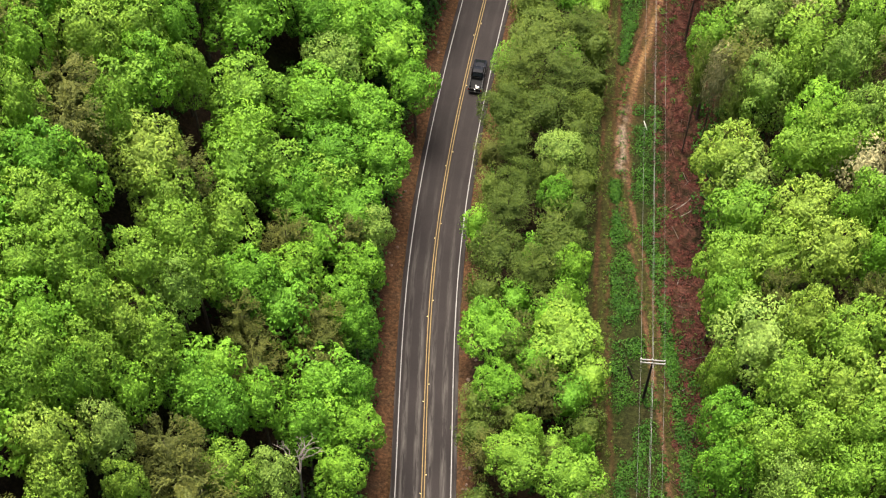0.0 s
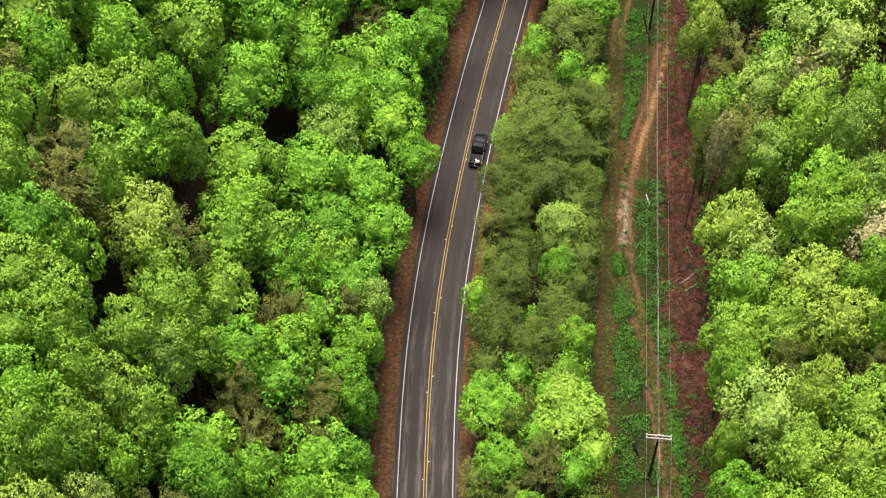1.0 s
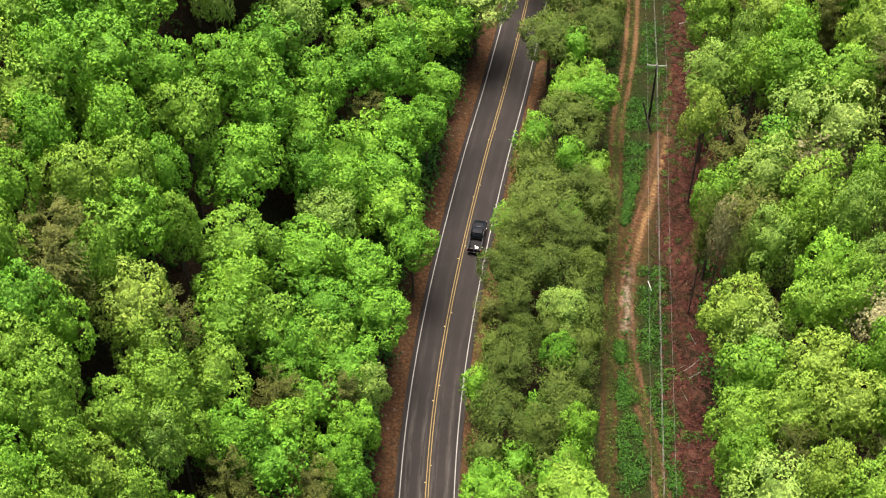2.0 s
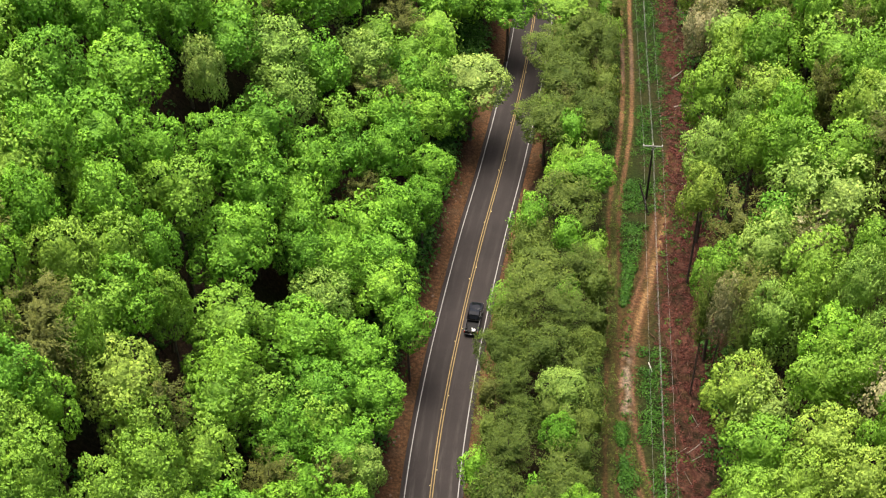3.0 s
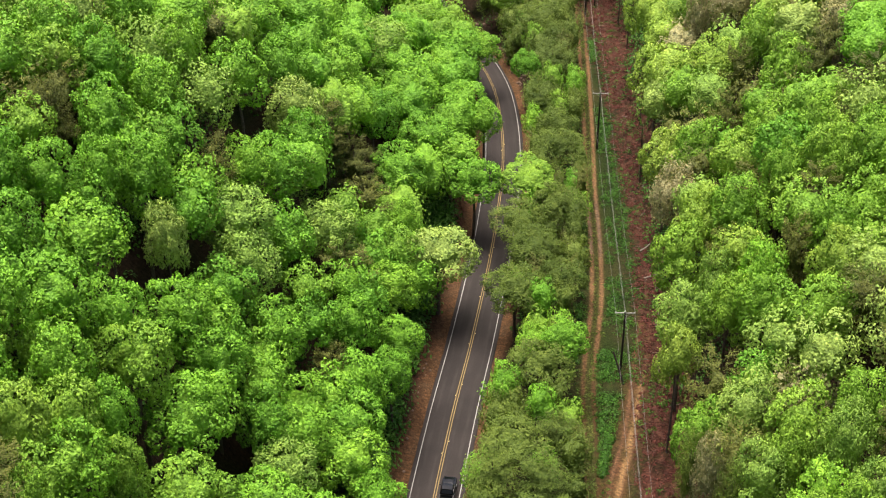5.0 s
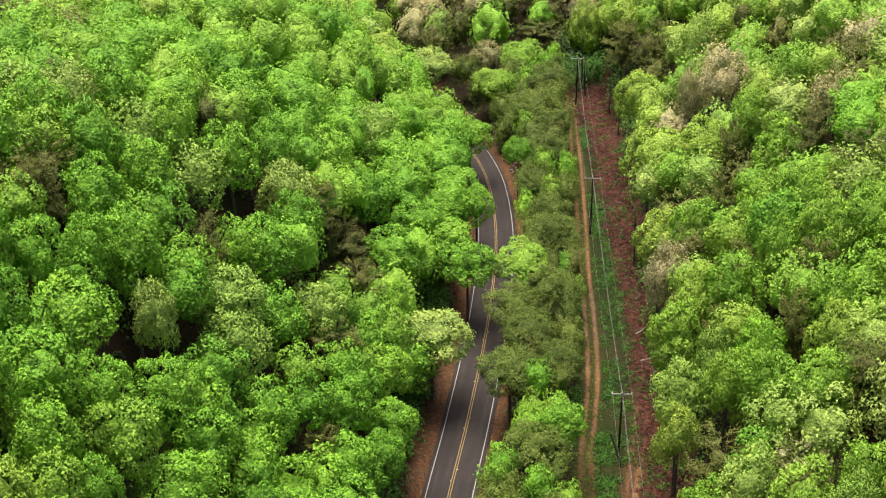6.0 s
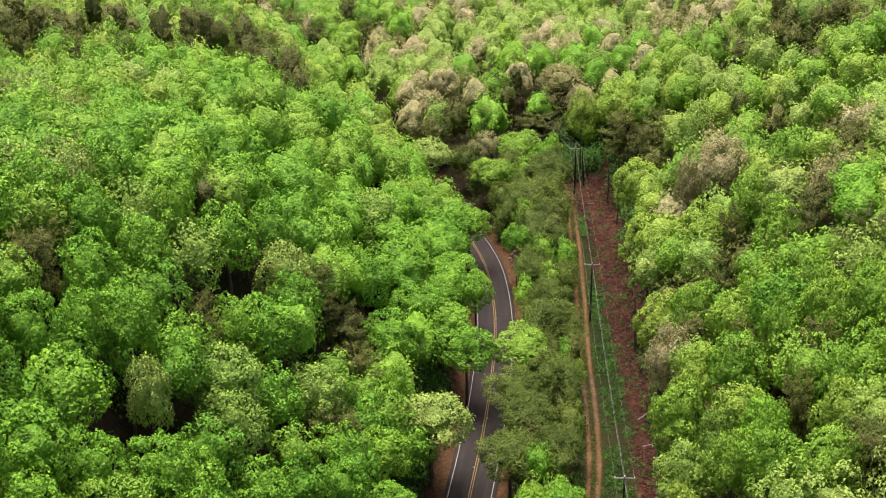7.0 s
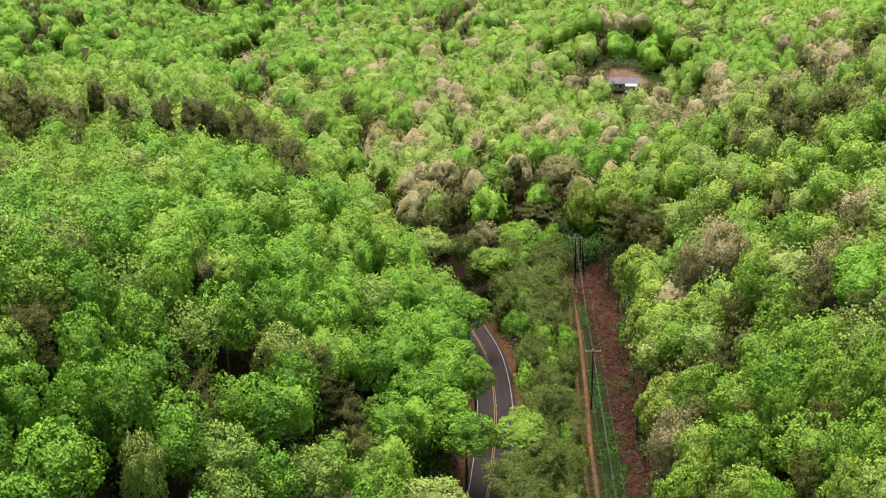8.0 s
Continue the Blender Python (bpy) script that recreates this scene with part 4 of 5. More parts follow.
def spots_in(seed, count, y0, y1, left, right, size, patch=0.0, scale=5.0):
    """Random spots between two plan lines; patch keeps only those where a slow noise is high."""
    rg = np.random.default_rng(seed)
    out = []
    while len(out) < count:
        y = rg.uniform(y0, y1)
        a, b = float(left(y)), float(right(y))
        if b <= a:
            continue
        x = rg.uniform(a, b)
        if patch and float(plan_noise(np.array(x + 13), np.array(y), scale)) < patch:
            continue
        out.append((x, y, size * (0.5 + rg.random())))
    return out


def brush_line(y):
    return np.interp(y, [60, 95, 130, 160, 200, 240, 300], [27.8, 28.4, 30.8, 36.2, 40.4, 42.0, 42.8])


shrubs = (spots_in(1, 430, 48, 112, lambda y: lane_a(y) + 1.2, lambda y: lane_b(y) - 1.1, 0.85, 0.3, 2.2)
          + spots_in(2, 380, 48, 124, lambda y: lane_b(y) + 1.2, lambda y: np.maximum(brush_line(y) + 0.6, lane_b(y) + 1.8), 0.85, 0.36, 2.2)
          + spots_in(3, 120, 50, 100, lambda y: lane_b(y) + 1.3, lambda y: edge_x(y) - 0.5, 0.8, 0.45)
          + spots_in(4, 200, 108, 160, lambda y: lane_a(y) + 1.3, lambda y: np.where(y < 150, lane_b(y) - 2.2, lane_a(y) + 4), 0.7, 0.3)
          + spots_in(5, 620, 150, 290, lambda y: lane_a(y) + 1.8, brush_line, 0.66, 0.36)
          + spots_in(7, 240, 165, 292, lambda y: brush_line(y) - 1.5, lambda y: edge_x(y) - 0.3, 0.6, 0.35, 3.0)
          + spots_in(6, 240, 70, 290, brush_line, lambda y: edge_x(y), 0.6, 0.5, 3.5)
          + spots_in(8, 130, 50, 280, lambda y: lane_a(y) - 3.4, lambda y: lane_a(y) - 1.7, 0.8, 0.4))
shrubs += (spots_in(51, 150, 50, 150, lambda y: lane_a(y) + 1.2, lambda y: lane_a(y) + 2.4, 0.5)
           + spots_in(52, 330, 50, 285, lambda y: lane_a(y) - 2.8, lambda y: lane_a(y) - 1.5, 0.5))
clumps("shrubs", shrubs, 44, 0.24, LEAF["shrub"], "dense green shrubs and brambles in the clearing", "shrubs", 21)
ring = random.Random(19)
yard_edge = []
for k in range(60):
    a, d = k * 0.105, ring.uniform(9.5, 12.5)
    yard_edge.append((HOUSE[0] + 2 + math.cos(a) * d, HOUSE[1] + 2.5 + math.sin(a) * d, ring.uniform(1.6, 3.0) * (0.5 if math.sin(a) < -0.3 else 1.0)))
under = (yard_edge + spots_in(54, 90, HOUSE[1] - 44, HOUSE[1] - 8, lambda y: HOUSE[0] - 0.16 * (HOUSE[1] - y) - 11, lambda y: HOUSE[0] - 0.16 * (HOUSE[1] - y) + 11, 2.2)
         + spots_in(55, 60, 291, 318, lambda y: 40, lambda y: 57, 3.0)
         + spots_in(9, 700, 45, 262, lambda y: road_x(y) - 12.5, lambda y: road_x(y) - 7.4, 1.9)
         + spots_in(10, 260, 45, 285, lambda y: road_x(y) + 5.8, lambda y: lane_a(y) - 2.6, 1.1)
         + spots_in(12, 330, 50, 290, lambda y: edge_x(y) - 0.2, lambda y: edge_x(y) + 7, 1.8)
         + spots_in(13, 220, 50, 250, lambda y: road_x(y) - 46, lambda y: road_x(y) - 12, 1.7))
clumps("undergrowth", under, 17, 0.5, LEAF["shrub"], "leafy undergrowth along the edges of the woods", "undergrowth", 22, 1.6)
tussocks = spots_in(14, 300, 50, 300, lambda y: lane_a(y) - 0.45, lambda y: lane_a(y) + 0.45, 0.28) + spots_in(15, 120, 50, 112, lambda y: lane_b(y) - 0.4, lambda y: lane_b(y) + 0.4, 0.25)
tussocks += spots_in(18, 400, 50, 170, lambda y: lane_a(y) - 1.9, lambda y: lane_a(y) + 1.9, 0.26, 0.35, 2.0)
clumps("grass", tussocks, 130, 0.16, LEAF["olive"], "short grass between the wheel ruts", "grass", 23, 0.5)
bracken = spots_in(16, 2600, 50, 292, lambda y: brush_line(y) - 0.5, lambda y: edge_x(y) + 0.4, 0.42) + spots_in(17, 120, 60, 250, lambda y: road_x(y) - 8.0, lambda y: road_x(y) - 6.2, 0.4)
clumps("bracken", bracken, 70, 0.26, RED_WEED, "dead red-brown bracken and cut brush", "dead brush", 24, 0.45)


def brushwood(name, spots, material, label, seed):
    """Cut sticks lying criss-cross: three-sided slivers."""
    rg = np.random.default_rng(seed)
    v, q = [], []
    for x, y, r in spots:
        a, ln, th = rg.random() * 6.283, 0.5 + 2.3 * rg.random() ** 2, 0.02 + 0.035 * rg.random()
        z = float(land(x, y)) + 0.06 + 0.25 * rg.random()
        dx, dy, dz = math.cos(a) * ln / 2, math.sin(a) * ln / 2, rg.uniform(-0.12, 0.12)
        sx, sy = -math.sin(a) * th, math.cos(a) * th
        b = len(v)
        for s in (-1, 1):
            w = 1.0 if s < 0 else 0.5
            v += [(x + s * dx + sx * w, y + s * dy + sy * w, z + s * dz), (x + s * dx - sx * w, y + s * dy - sy * w, z + s * dz), (x + s * dx, y + s * dy, z + s * dz + 1.6 * th * w)]
        q += [(b, b + 1, b + 4, b + 3), (b + 1, b + 2, b + 5, b + 4), (b + 2, b, b + 3, b + 5)]
    return tagged(new(name, sheet_mesh(name, np.array(v), np.array(q), material)), label, "brushwood", kind="stuff")


brushwood("brushwood", spots_in(31, 2600, 50, 292, lambda y: brush_line(y) - 0.9, lambda y: edge_x(y) + 0.8, 1.0), DEBRIS, "grey-brown cut branches strewn over the clearing", 32)
brushwood("pale_brushwood", spots_in(33, 70, 50, 292, lambda y: brush_line(y) - 0.6, lambda y: edge_x(y) + 0.8, 1.0), DEAD, "bleached twigs strewn over the clearing", 34)


# ---- power line ----
POLES = [(16.6, 4.0), (24.4, 76.1), (32.0, 154.0), (37.8, 222.4), (43.2, 282.6), (34.5, 338.0)]
ARM_Z = 11.0


def utility_pole(x, y, facing, double):
    """A creosoted pole with a timber arm (or a pair of arms), braces, insulators and a pin on top."""
    g = float(land(x, y))
    pole = new("utility_pole")
    pole.matrix_basis = Matrix.Translation((x, y, g)) @ Matrix.Rotation(facing, 4, "Z")
    top = ARM_Z - g
    bm = bmesh.new()
    tube(bm, (0, 0, -0.6), (0, 0, top * 0.5), 0.19, 0.16, 10)
    tube(bm, (0, 0, top * 0.5), (0, 0, top + 0.35), 0.16, 0.125, 10)
    part("shaft", bm, CREOSOTE, pole)
    for s in ((-1, 1) if double else (1,)):
        bm = bmesh.new()
        box(bm, (2.95, 0.12, 0.14), (0, s * 0.2, top), 0.015)
        arm = part("crossarm", bm, ARM_WOOD, pole, "weathered pale grey timber crossarm")
        for o in (-1.38, -0.08, 1.38):
            bm = bmesh.new()
            tube(bm, (o, s * 0.2, top + 0.07), (o, s * 0.2, top + 0.16), 0.04, 0.075, 8)
            tube(bm, (o, s * 0.2, top + 0.16), (o, s * 0.2, top + 0.27), 0.085, 0.05, 8)
            part("insulator", bm, PORCELAIN, arm, "white porcelain insulator")
        for o in (-1, 1):
            bm = bmesh.new()
            tube(bm, (o * 0.75, s * 0.2, top - 0.06), (0, s * 0.14, top - 0.75), 0.02, 0.02, 6)
            part("brace", bm, STEEL, pole)
    bm = bmesh.new()
    tube(bm, (0, 0, top + 0.33), (0, 0, top + 0.6), 0.06, 0.05, 8)
    part("pin_insulator", bm, PORCELAIN, pole, "white porcelain insulator")
    bm = bmesh.new()
    tube(bm, (0.16, 0, top - 1.3), (0.26, 0, top - 1.3), 0.05, 0.05, 8)
    part("spool_insulator", bm, PORCELAIN, pole)
    return tagged(pole, "dark creosoted timber pole with a pale crossarm" if not double else "dark creosoted timber pole with a pair of pale crossarms",
                  "utility pole", "poles of the power line")


HEADS = []
for k, (x, y) in enumerate(POLES):
    ax, ay = POLES[max(k - 1, 0)]
    bx, by = POLES[min(k + 1, len(POLES) - 1)]
    f = -math.atan2(bx - ax, by - ay)
    utility_pole(x, y, f, k == 1)
    HEADS.append((x, y, f))


def wire(o, z, sag, label):
    """One conductor, hung from pole to pole, as a thin six-sided tube."""
    pts = []
    for (x0, y0, f0), (x1, y1, f1) in zip(HEADS, HEADS[1:]):
        a = Vector((x0 + o * math.cos(f0), y0 + o * math.sin(f0), z))
        b = Vector((x1 + o * math.cos(f1), y1 + o * math.sin(f1), z))
        for i in range(24):
            s = i / 24
            p = a.lerp(b, s)
            p.z -= sag * 4 * s * (1 - s)
            pts.append(p)
    pts.append(b)
    p = np.array(pts)
    t = unit(np.gradient(p, axis=0))
    side = unit(np.cross(t, [0, 0, 1.0]))
    up = np.cross(side, t)
    rad = 0.010
    ring = [p + rad * (math.cos(a) * side + math.sin(a) * up) for a in np.arange(6) * math.pi / 3]
    v = np.stack(ring, 1).reshape(-1, 3)
    i = np.arange(len(p) - 1)[:, None] * 6
    j = np.arange(6)[None, :]
    q = np.stack([i + j, i + (j + 1) % 6, i + 6 + (j + 1) % 6, i + 6 + j], 2).reshape(-1, 4)
    return tagged(new("power_cable", sheet_mesh("power_cable", v, q, WIRE)), label, "cable", "cables of the power line")


for o in (-1.38, -0.08, 1.38):
    wire(o, ARM_Z + 0.28, 1.0, "thin bare aluminium conductor between the poles")
wire(0.26, ARM_Z - 1.3, 1.3, "thin lower neutral wire between the poles")
wire(0.0, ARM_Z + 0.6, 0.9, "thin wire over the tops of the poles")


def leaning_pole(name, foot, head, r, material, label, category):
    bm = bmesh.new()
    a, b = Vector(foot), Vector(head)
    tube(bm, a - (b - a).normalized() * 0.5, a.lerp(b, 0.5), r, r * 0.9, 9)
    tube(bm, a.lerp(b, 0.5), b, r * 0.9, r * 0.8, 9)
    return tagged(part(name, bm, material), label, category)


leaning_pole("pole_stub", (32.0, 150.6, 0.4), (30.5, 152.8, 5.0), 0.17, CREOSOTE, "old dark pole stub leaning beside the utility pole", "pole")
leaning_pole("pole_stub", (46.2, 288.2, -1.0), (45.6, 288.5, 8.2), 0.16, CREOSOTE, "second dark pole beside the last utility pole", "pole")
leaning_pole("pole_stub", (23.6, 79.0, 0.9), (22.6, 79.6, 3.6), 0.16, CREOSOTE, "old dark pole stub in the shrubs", "pole")
leaning_pole("marker_post", (28.9, 119.8, float(land(28.9, 119.8)) - 0.1), (28.35, 120.6, float(land(28.9, 119.8)) + 1.1), 0.09, WHITE_PAINT, "short white marker post leaning in the weeds", "post")


def snag(x, y, h, r, lean):
    """A dead standing trunk with a few broken limbs."""
    g = float(land(x, y))
    bm = bmesh.new()
    a, b, c = Vector((x, y, g - 0.4)), Vector((x + lean * 0.4, y, g + h * 0.55)), Vector((x + lean, y + 0.1, g + h))
    tube(bm, a, b, r, r * 0.75, 8)
    tube(bm, b, c, r * 0.75, r * 0.3, 8)
    for k in range(4):
        f = a.lerp(c, 0.45 + 0.13 * k)
        ang = k * 2.2 + x
        tube(bm, f, f + Vector((math.cos(ang) * 0.9, math.sin(ang) * 0.9, 0.45)), r * 0.3, r * 0.12, 5)
    return tagged(part("dead_trunk", bm, BARK), "dark bare dead trunk at the edge of the clearing", "dead tree", "dead trunks")


for x, y, h, r, lean in ((45.4, 217, 8.2, 0.17, -0.3), (44.2, 210.5, 9.0, 0.18, -0.4), (48.6, 243, 9.5, 0.17, 0.2), (49.5, 262, 10.5, 0.17, 0.3), (49.8, 276, 11, 0.18, 0.0), (47.2, 230, 8, 0.15, 0.2)):
    snag(x, y, h, r, lean)


def fallen_log(a, b, r, material, label):
    a = Vector((*a, float(land(*a)) + r))
    b = Vector((*b, float(land(*b)) + r * 0.8))
    bm = bmesh.new()
    mid = a.lerp(b, 0.5) + Vector((0.12, -0.08, 0.03))
    tube(bm, a, mid, r, r * 0.85, 9)
    tube(bm, mid, b, r * 0.85, r * 0.6, 9)
    for k in (0.35, 0.7):
        f = a.lerp(b, k)
        tube(bm, f, f + Vector((0.3, 0.45 - k, 0.35)), r * 0.35, r * 0.18, 6)
    return tagged(part("fallen_log", bm, material), label, "log", "fallen logs")


fallen_log((40.3, 186.8), (42.6, 189.4), 0.14, DEAD, "pale fallen log lying in the cut brush")
fallen_log((39.6, 178.1), (42.2, 179.3), 0.14, DEAD, "pale fallen log lying in the cut brush")
fallen_log((42.3, 198.5), (43.6, 200.6), 0.13, BARK, "dark fallen log lying in the cut brush")
fallen_log((39.0, 164.0), (40.2, 168.2), 0.15, BARK, "dark fallen log lying in the cut brush")
fallen_log((31.6, 106.0), (34.0, 108.2), 0.07, DEAD, "pale fallen log lying in the cut brush")
fallen_log((32.0, 104.8), (34.2, 106.4), 0.06, DEAD, "pale fallen log lying in the cut brush")
fallen_log((37.2, 152.6), (38.8, 156.2), 0.12, BARK, "dark fallen log lying in the cut brush")


def bare_tree(x, y, h):
    """A leafless tree with bleached, forking limbs."""
    rg = random.Random(8)
    g = float(land(x, y))
    bm = bmesh.new()

    def grow(p, d, ln, r, depth):
        q = p + d * ln
        tube(bm, p, q, r, r * 0.68, 6)
        if depth == 0:
            return
        for k in range(3 if depth > 2 else 2):
            a = rg.uniform(0, 6.283)
            side = Vector((math.cos(a), math.sin(a), rg.uniform(-0.15, 0.35)))
            grow(q, (d * 0.75 + side * 0.75).normalized(), ln * rg.uniform(0.6, 0.8), r * 0.66, depth - 1)
    grow(Vector((x, y, g - 0.4)), Vector((0.04, 0, 1)), h * 0.5, 0.2, 0)
    grow(Vector((x + 0.04 * h * 0.5, y, g - 0.4 + h * 0.49)), Vector((0.05, 0, 1)).normalized(), h * 0.16, 0.15, 4)
    return tagged(part("bare_tree", bm, DEAD), "leafless tree with bleached white forking limbs", "dead tree")


bare_tree(-15.8, 60.2, 18.0)


# ---- stones on the road's banks ----
def stone_mesh(seed):
    rg = random.Random(seed)
    bm = bmesh.new()
    bmesh.ops.create_icosphere(bm, subdivisions=1, radius=0.5)
    for v in bm.verts:
        v.co *= rg.uniform(0.7, 1.2)
        v.co.z *= 0.6
    me = bpy.data.meshes.new("stone")
    bm.to_mesh(me)
    bm.free()
    me.materials.append(STONE)
    return me


STONES = [stone_mesh(s) for s in range(4)]
rs = random.Random(3)
for count, y0, y1, o0, o1, big in ((46, 60, 92, 4.7, 6.2, 0.45), (34, 250, 284, 4.8, 7.5, 0.9), (26, 95, 160, -6.6, -4.8, 0.45), (14, 170, 215, 4.6, 5.8, 0.4)):
    for _ in range(count):
        y = rs.uniform(y0, y1)
        x = float(road_x(y)) + rs.uniform(o0, o1)
        ob = new("stone", STONES[rs.randrange(4)])
        s = big * rs.uniform(0.5, 1.3)
        ob.matrix_basis = Matrix.Translation((x, y, float(land(x, y)) + 0.1 * s)) @ Matrix.Rotation(rs.random() * 6.28, 4, "Z") @ Matrix.Diagonal((s, s * rs.uniform(0.7, 1.2), s, 1))
        tagged(ob, "red-brown broken stone on the road bank", "stone", "stones on the road bank")


# ---- warning sign ----
def road_sign(x, y):
    g = float(land(x, y))
    sign = new("road_sign")
    sign.matrix_basis = Matrix.Translation((x, y, g)) @ Matrix.Rotation(0.12, 4, "Z")
    bm = bmesh.new()
    box(bm, (0.06, 0.05, 2.5), (0, 0.03, 1.0), 0.01)
    part("post", bm, STEEL, sign, "galvanised steel post")
    bm = bmesh.new()
    box(bm, (0.76, 0.012, 0.76), (0, -0.01, 1.95), 0.004, Matrix.Rotation(radians(45), 4, "Y"))
    panel = part("panel", bm, SIGN_YELLOW, sign, "yellow diamond panel")
    bm = bmesh.new()
    box(bm, (0.09, 0.006, 0.42), (0, -0.022, 1.9), 0.002)
    box(bm, (0.24, 0.006, 0.09), (0.08, -0.023, 2.12), 0.002)
    part("symbol", bm, TRIM, panel, "plain black bars")
    return tagged(sign, "yellow diamond warning sign on a steel post", "road sign")


road_sign(float(road_x(130.6)) + 4.75, 130.6)


# ---- the pickup truck ----
def loft(bm, rings, close=True):
    """Joins rings of the same number of corners into a closed skin."""
    vs = [[bm.verts.new(p) for p in r] for r in rings]
    n = len(rings[0])
    for a, b in zip(vs, vs[1:]):
        for i in range(n):
            bm.faces.new((a[i], a[(i + 1) % n], b[(i + 1) % n], b[i]))
    if close:
        bm.faces.new(vs[0][::-1])
        bm.faces.new(vs[-1])
    bmesh.ops.recalc_face_normals(bm, faces=bm.faces)


def pickup():
    """A black crew-cab pickup, nose along +y, 5.9 m long."""
    car = new("pickup_truck")
    W = 0.99
    # lower body: nose, doors, bed sides, with wheel-arch height
    bm = bmesh.new()

    def ring(y, w, z0, z1, crown=0.03):
        return [(-w, y, z0 + 0.12), (-w + 0.1, y, z0), (w - 0.1, y, z0), (w, y, z0 + 0.12), (w, y, z1 - 0.1), (w - 0.09, y, z1), (0, y, z1 + crown), (-w + 0.09, y, z1), (-w, y, z1 - 0.1)]
    loft(bm, [ring(2.93, 0.78, 0.55, 0.92), ring(2.86, 0.9, 0.45, 1.05), ring(2.6, 0.97, 0.42, 1.1), ring(1.55, W, 0.42, 1.17), ring(1.3, W, 0.42, 1.18),
              ring(-0.62, W, 0.42, 1.18), ring(-0.66, W, 0.42, 1.02)])
    part("body", bm, CAR_PAINT, car, "glossy black body")
    bm = bmesh.new()
    loft(bm, [[(-0.62, 2.8, 1.07), (0.62, 2.8, 1.07), (0.7, 2.2, 1.21), (-0.7, 2.2, 1.21)], [(-0.62, 2.8, 1.1), (0.62, 2.8, 1.1), (0.68, 2.2, 1.25), (-0.68, 2.2, 1.25)]])
    box(bm, (1.15, 0.75, 0.05), (0, 1.85, 1.215), 0.02)
    part("bonnet_bulge", bm, CAR_PAINT, car)
    # cab
    bm = bmesh.new()

    def cab(y, w, z):
        return [(-w, y, 1.1), (w, y, 1.1), (w - 0.02, y, z - 0.12), (w - 0.12, y, z), (0, y, z + 0.035), (-w + 0.12, y, z), (-w + 0.02, y, z - 0.12)]
    loft(bm, [cab(1.42, 0.9, 1.24), cab(0.72, 0.82, 1.84), cab(0.3, 0.82, 1.88), cab(-0.35, 0.82, 1.86), cab(-0.62, 0.86, 1.3)])
    part("cab", bm, CAR_PAINT, car)
    for name, corners in (("windscreen", [(-0.76, 1.36, 1.30), (0.76, 1.36, 1.30), (0.66, 0.78, 1.80), (-0.66, 0.78, 1.80)]),
                          ("rear_window", [(0.7, -0.62, 1.34), (-0.7, -0.62, 1.34), (-0.62, -0.42, 1.76), (0.62, -0.42, 1.76)])):
        bm = bmesh.new()
        n = Vector((0, 0.6, 0.75)) if name == "windscreen" else Vector((0, -0.85, 0.4))
        n.normalize()
        low = [Vector(c) + n * 0.02 for c in corners]
        loft(bm, [low, [c + n * 0.02 for c in low]])
        part(name, bm, CAR_GLASS, car, "dark tinted glass")
    for s in (-1, 1):
        for y0, y1 in ((0.95, 0.2), (0.1, -0.42)):
            bm = bmesh.new()
            q = [(s * 0.90, y0, 1.24), (s * 0.90, y1, 1.24), (s * 0.835, y1 + 0.02, 1.72), (s * 0.835, min(y0, 0.66), 1.72)]
            loft(bm, [q, [(c[0] + s * 0.015, c[1], c[2]) for c in q]])
            part("side_window", bm, CAR_GLASS, car, "dark tinted glass")
            bm = bmesh.new()
            box(bm, (0.02, 0.14, 0.03), (s * (W + 0.01), y1 + 0.12, 1.02), 0.006)
            part("door_handle", bm, CHROME, car)
        bm = bmesh.new()
        box(bm, (0.2, 0.1, 0.17), (s * 1.12, 1.02, 1.3), 0.03)
        box(bm, (0.12, 0.05, 0.05), (s * 0.98, 1.02, 1.26), 0.01)
        part("mirror", bm, TRIM, car, "black plastic mirror")
        bm = bmesh.new()
        box(bm, (0.34, 0.1, 0.2), (s * 0.7, 2.88, 0.88), 0.03)
        part("headlight", bm, LAMP_CLEAR, car, "clear headlight")
        bm = bmesh.new()
        box(bm, (0.14, 0.06, 0.36), (s * 0.92, -2.86, 0.98), 0.02)
        part("tail_lamp", bm, TAIL_RED, car, "red tail lamp")
        # bed side, with the wheel arch bulge
        bm = bmesh.new()
        box(bm, (0.16, 2.2, 0.62), (s * 0.91, -1.76, 0.87), 0.03)
        box(bm, (0.06, 0.98, 0.24), (s * 0.98, -1.72, 0.78), 0.03)
        part("bed_side", bm, CAR_PAINT, car)
        bm = bmesh.new()
        box(bm, (0.12, 2.16, 0.03), (s * 0.91, -1.76, 1.195), 0.01)
        part("bed_rail", bm, TRIM, car)
        bm = bmesh.new()
        box(bm, (0.08, 2.3, 0.09), (s * 0.93, 0.3, 0.4), 0.02)
        part("running_board", bm, TRIM, car)
    bm = bmesh.new()
    box(bm, (1.68, 2.2, 0.08), (0, -1.76, 0.66), 0.01)
    box(bm, (1.68, 0.05, 0.5), (0, -0.69, 0.92), 0.01)
    box(bm, (0.2, 0.9, 0.22), (0.72, -1.72, 0.8), 0.03)
    box(bm, (0.2, 0.9, 0.22), (-0.72, -1.72, 0.8), 0.03)
    for k in range(9):
        box(bm, (0.06, 2.1, 0.02), (-0.56 + k * 0.14, -1.76, 0.705))
    part("bed_floor", bm, BED_LINER, car, "dull black bed liner")
    bm = bmesh.new()
    box(bm, (1.66, 0.07, 0.55), (0, -2.85, 0.93), 0.02)
    tailgate = part("tailgate", bm, CAR_PAINT, car)
    bm = bmesh.new()
    box(bm, (0.26, 0.03, 0.08), (0, -2.9, 1.02), 0.01)
    part("latch", bm, CHROME, tailgate, "chrome latch")
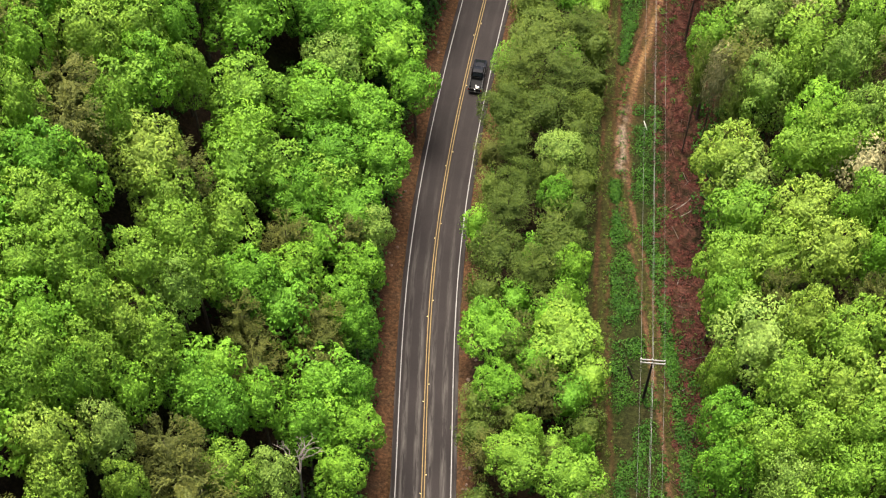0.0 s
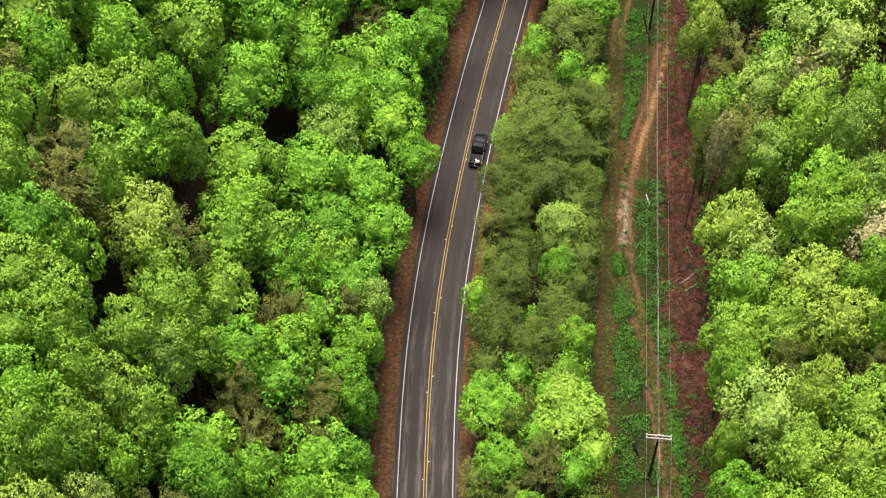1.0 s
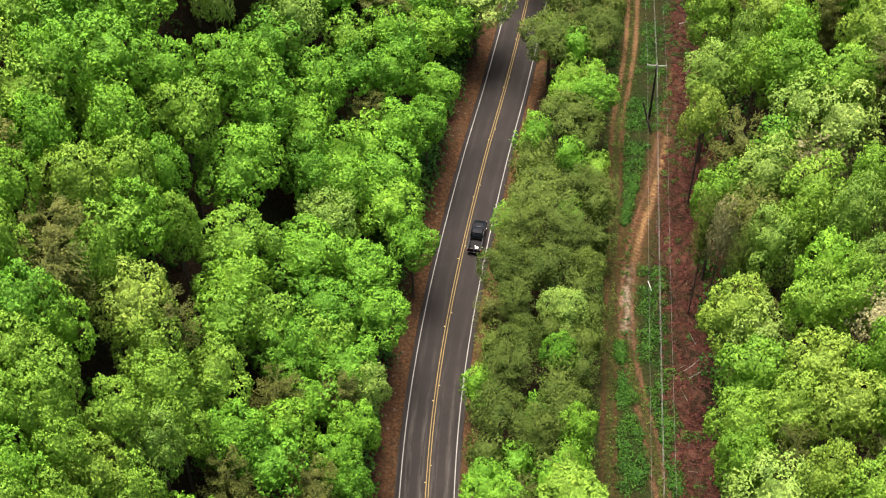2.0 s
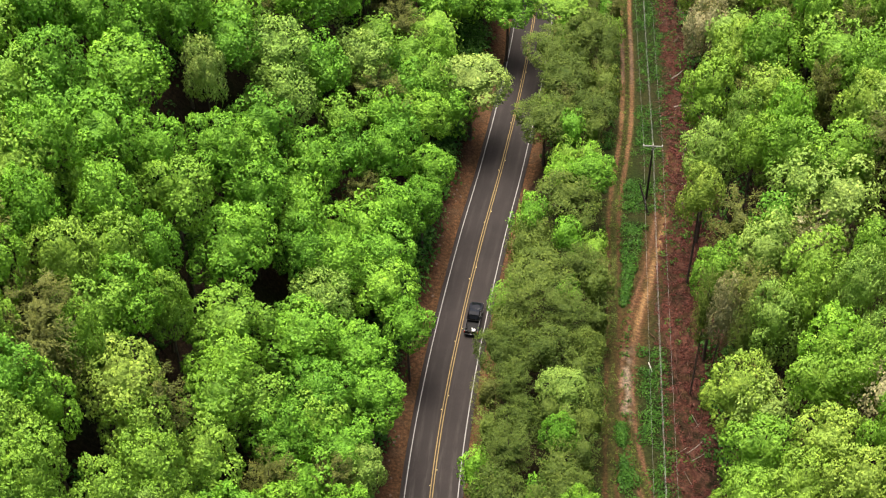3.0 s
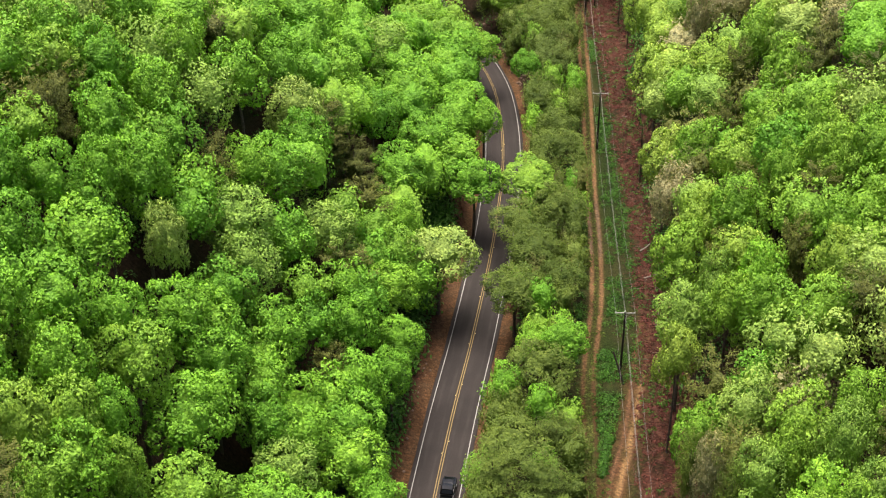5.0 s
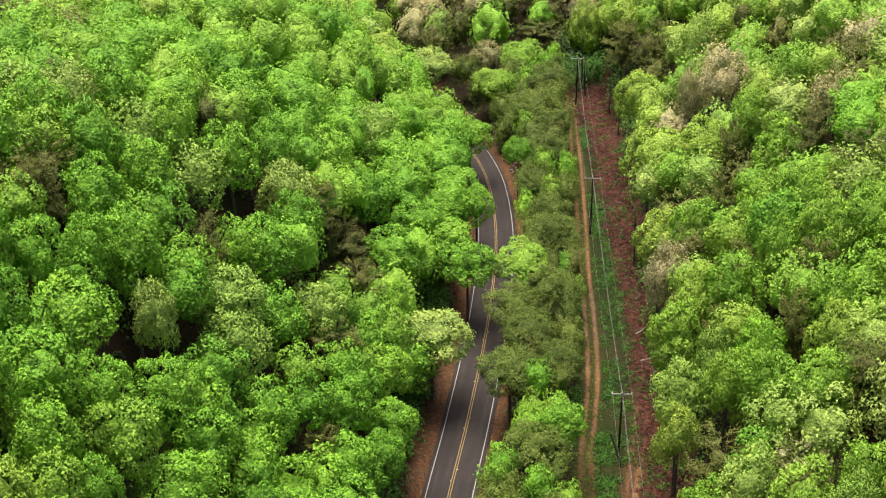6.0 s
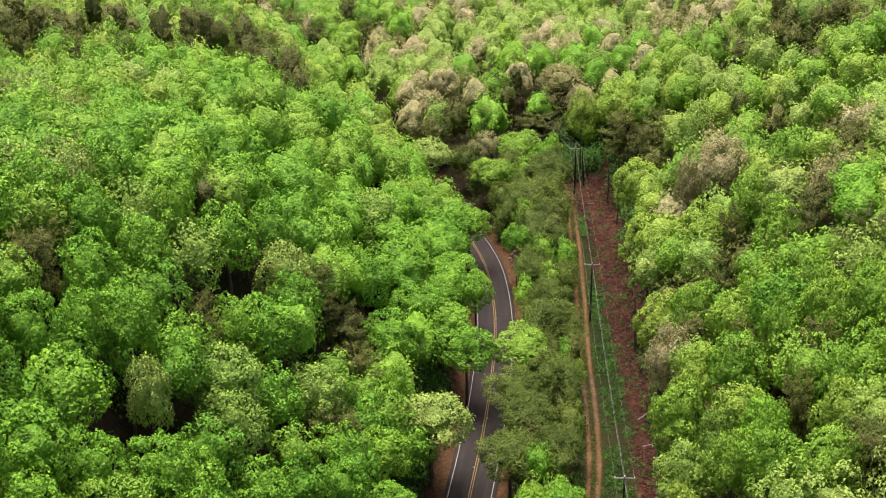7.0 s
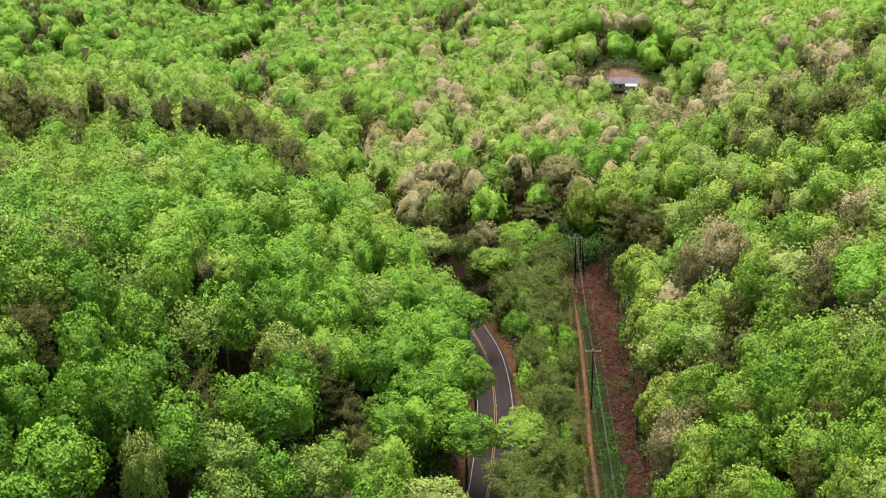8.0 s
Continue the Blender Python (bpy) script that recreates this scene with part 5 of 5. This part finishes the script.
    bm = bmesh.new()
    box(bm, (0.32, 0.02, 0.15), (0, -2.965, 0.6), 0.004)
    part("number_plate", bm, WHITE_PAINT, car, "plain pale plate")
    for y, mat in ((-2.9, TRIM), (2.93, TRIM)):
        bm = bmesh.new()
        box(bm, (1.86, 0.16, 0.2), (0, y, 0.55), 0.05)
        part("bumper", bm, mat, car)
    bm = bmesh.new()
    box(bm, (0.95, 0.06, 0.28), (0, 2.92, 0.86), 0.02)
    for k in range(4):
        box(bm, (0.9, 0.03, 0.02), (0, 2.955, 0.76 + 0.065 * k))
    part("grille", bm, TRIM, car)
    for s in (-1, 1):
        for y in (1.95, -1.72):
            bm = bmesh.new()
            tube(bm, (s * 0.72, y, 0.4), (s * 0.98, y, 0.4), 0.4, 0.4, 24)
            bmesh.ops.bevel(bm, geom=[e for e in bm.edges if len(e.link_faces) == 2 and e.calc_face_angle(0) > 1.2], offset=0.04, segments=2, affect="EDGES")
            wheel = part("tyre", bm, TYRE, car)
            bm = bmesh.new()
            tube(bm, (s * 0.96, y, 0.4), (s * 0.995, y, 0.4), 0.25, 0.2, 20)
            for k in range(6):
                a = k * math.pi / 3
                box(bm, (0.02, 0.06, 0.22), (s * 0.995, y + 0.11 * math.sin(a), 0.4 + 0.11 * math.cos(a)), 0.0, Matrix.Rotation(-a, 4, "X"))
            part("rim", bm, CHROME, wheel, "bright alloy rim")
    return tagged(car, "black crew-cab pickup truck on the asphalt road", "pickup truck")


TRUCK_Y = 129.0
heading = -math.atan((float(road_x(TRUCK_Y + 3)) - float(road_x(TRUCK_Y - 3))) / 6)
truck_at = Matrix.Translation((float(road_x(TRUCK_Y)) + 1.75, TRUCK_Y, float(road_z(TRUCK_Y)) + 0.068)) @ Matrix.Rotation(heading, 4, "Z")
pickup().matrix_basis = truck_at


def bed_load():
    """Loose things lying in the bed."""
    bm = bmesh.new()
    for p, s, a in (((0.3, -2.25, 0.86), (0.5, 0.3, 0.14), 0.7), ((0.05, -1.95, 0.83), (0.34, 0.16, 0.1), -0.9)):
        box(bm, s, p, 0.05, Matrix.Rotation(a, 4, "Z"))
    bmesh.ops.translate(bm, verts=bm.verts, vec=(0, 0, -0.05))
    ob = part("sack", bm, WHITE_PAINT)
    ob.matrix_basis = truck_at
    return tagged(ob, "crumpled white sack lying in the truck bed", "sack")


bed_load()


# ---- the house on the far slope ----
def farmhouse(x, y):
    g = float(land(x, y)) - 0.2
    house = new("house")
    house.matrix_basis = Matrix.Translation((x, y, g)) @ Matrix.Rotation(-0.12, 4, "Z")
    L, D, H = 10.4, 5.6, 2.7
    for name, size, at in (("front_wall", (L, 0.2, H), (0, -D / 2, H / 2)), ("back_wall", (L, 0.2, H), (0, D / 2, H / 2)),
                           ("side_wall", (0.2, D - 0.2, H), (-L / 2 + 0.1, 0, H / 2)), ("side_wall", (0.2, D - 0.2, H), (L / 2 - 0.1, 0, H / 2))):
        bm = bmesh.new()
        box(bm, size, at)
        part(name, bm, SIDING, house)
    bm = bmesh.new()
    for s in (-1, 1):
        a, b = (0, H + 1.35), (s * (D / 2 + 0.45), H - 0.1)
        loft(bm, [[(-L / 2 - 0.4, a[0], a[1]), (-L / 2 - 0.4, b[0], b[1]), (-L / 2 - 0.4, b[0], b[1] + 0.16), (-L / 2 - 0.4, a[0], a[1] + 0.18)],
                  [(L / 2 + 0.4, a[0], a[1]), (L / 2 + 0.4, b[0], b[1]), (L / 2 + 0.4, b[0], b[1] + 0.16), (L / 2 + 0.4, a[0], a[1] + 0.18)]])
    part("roof", bm, ROOF, house, "grey shingle roof")
    for s in (-1, 1):
        bm = bmesh.new()
        vs = [bm.verts.new(p) for p in ((s * (L / 2 - 0.1), -D / 2, H), (s * (L / 2 - 0.1), D / 2, H), (s * (L / 2 - 0.1), 0, H + 1.3))]
        f = bm.faces.new(vs)
        bmesh.ops.solidify(bm, geom=[f], thickness=0.15)
        part("gable", bm, SIDING, house)
    for wx in (-3.6, -1.6, 4.2):
        bm = bmesh.new()
        box(bm, (1.2, 0.1, 1.2), (wx, -D / 2 - 0.1, 1.7), 0.02)
        win = part("window", bm, WHITE_PAINT, house, "white framed window")
        bm = bmesh.new()
        box(bm, (1.0, 0.04, 1.0), (wx, -D / 2 - 0.15, 1.7))
        part("pane", bm, PANE, win)
    bm = bmesh.new()
    box(bm, (0.95, 0.08, 2.05), (1.6, -D / 2 - 0.12, 1.05), 0.01)
    part("door", bm, TIN, house, "white door")
    bm = bmesh.new()
    box(bm, (4.2, 2.6, 0.1), (2.2, -D / 2 - 1.35, 2.55), 0.02, Matrix.Rotation(radians(7), 4, "X"))
    part("porch_roof", bm, TIN, house, "bright white sheet-metal porch roof")
    for px in (0.3, 4.1):
        bm = bmesh.new()
        box(bm, (0.12, 0.12, 2.3), (px, -D / 2 - 2.4, 1.15))
        part("porch_post", bm, WHITE_PAINT, house)
    bm = bmesh.new()
    box(bm, (4.3, 2.6, 0.25), (2.2, -D / 2 - 1.35, 0.1))
    part("porch_floor", bm, ARM_WOOD, house)
    return tagged(house, "long low grey house with a white porch roof in a clearing", "house")


farmhouse(*HOUSE)
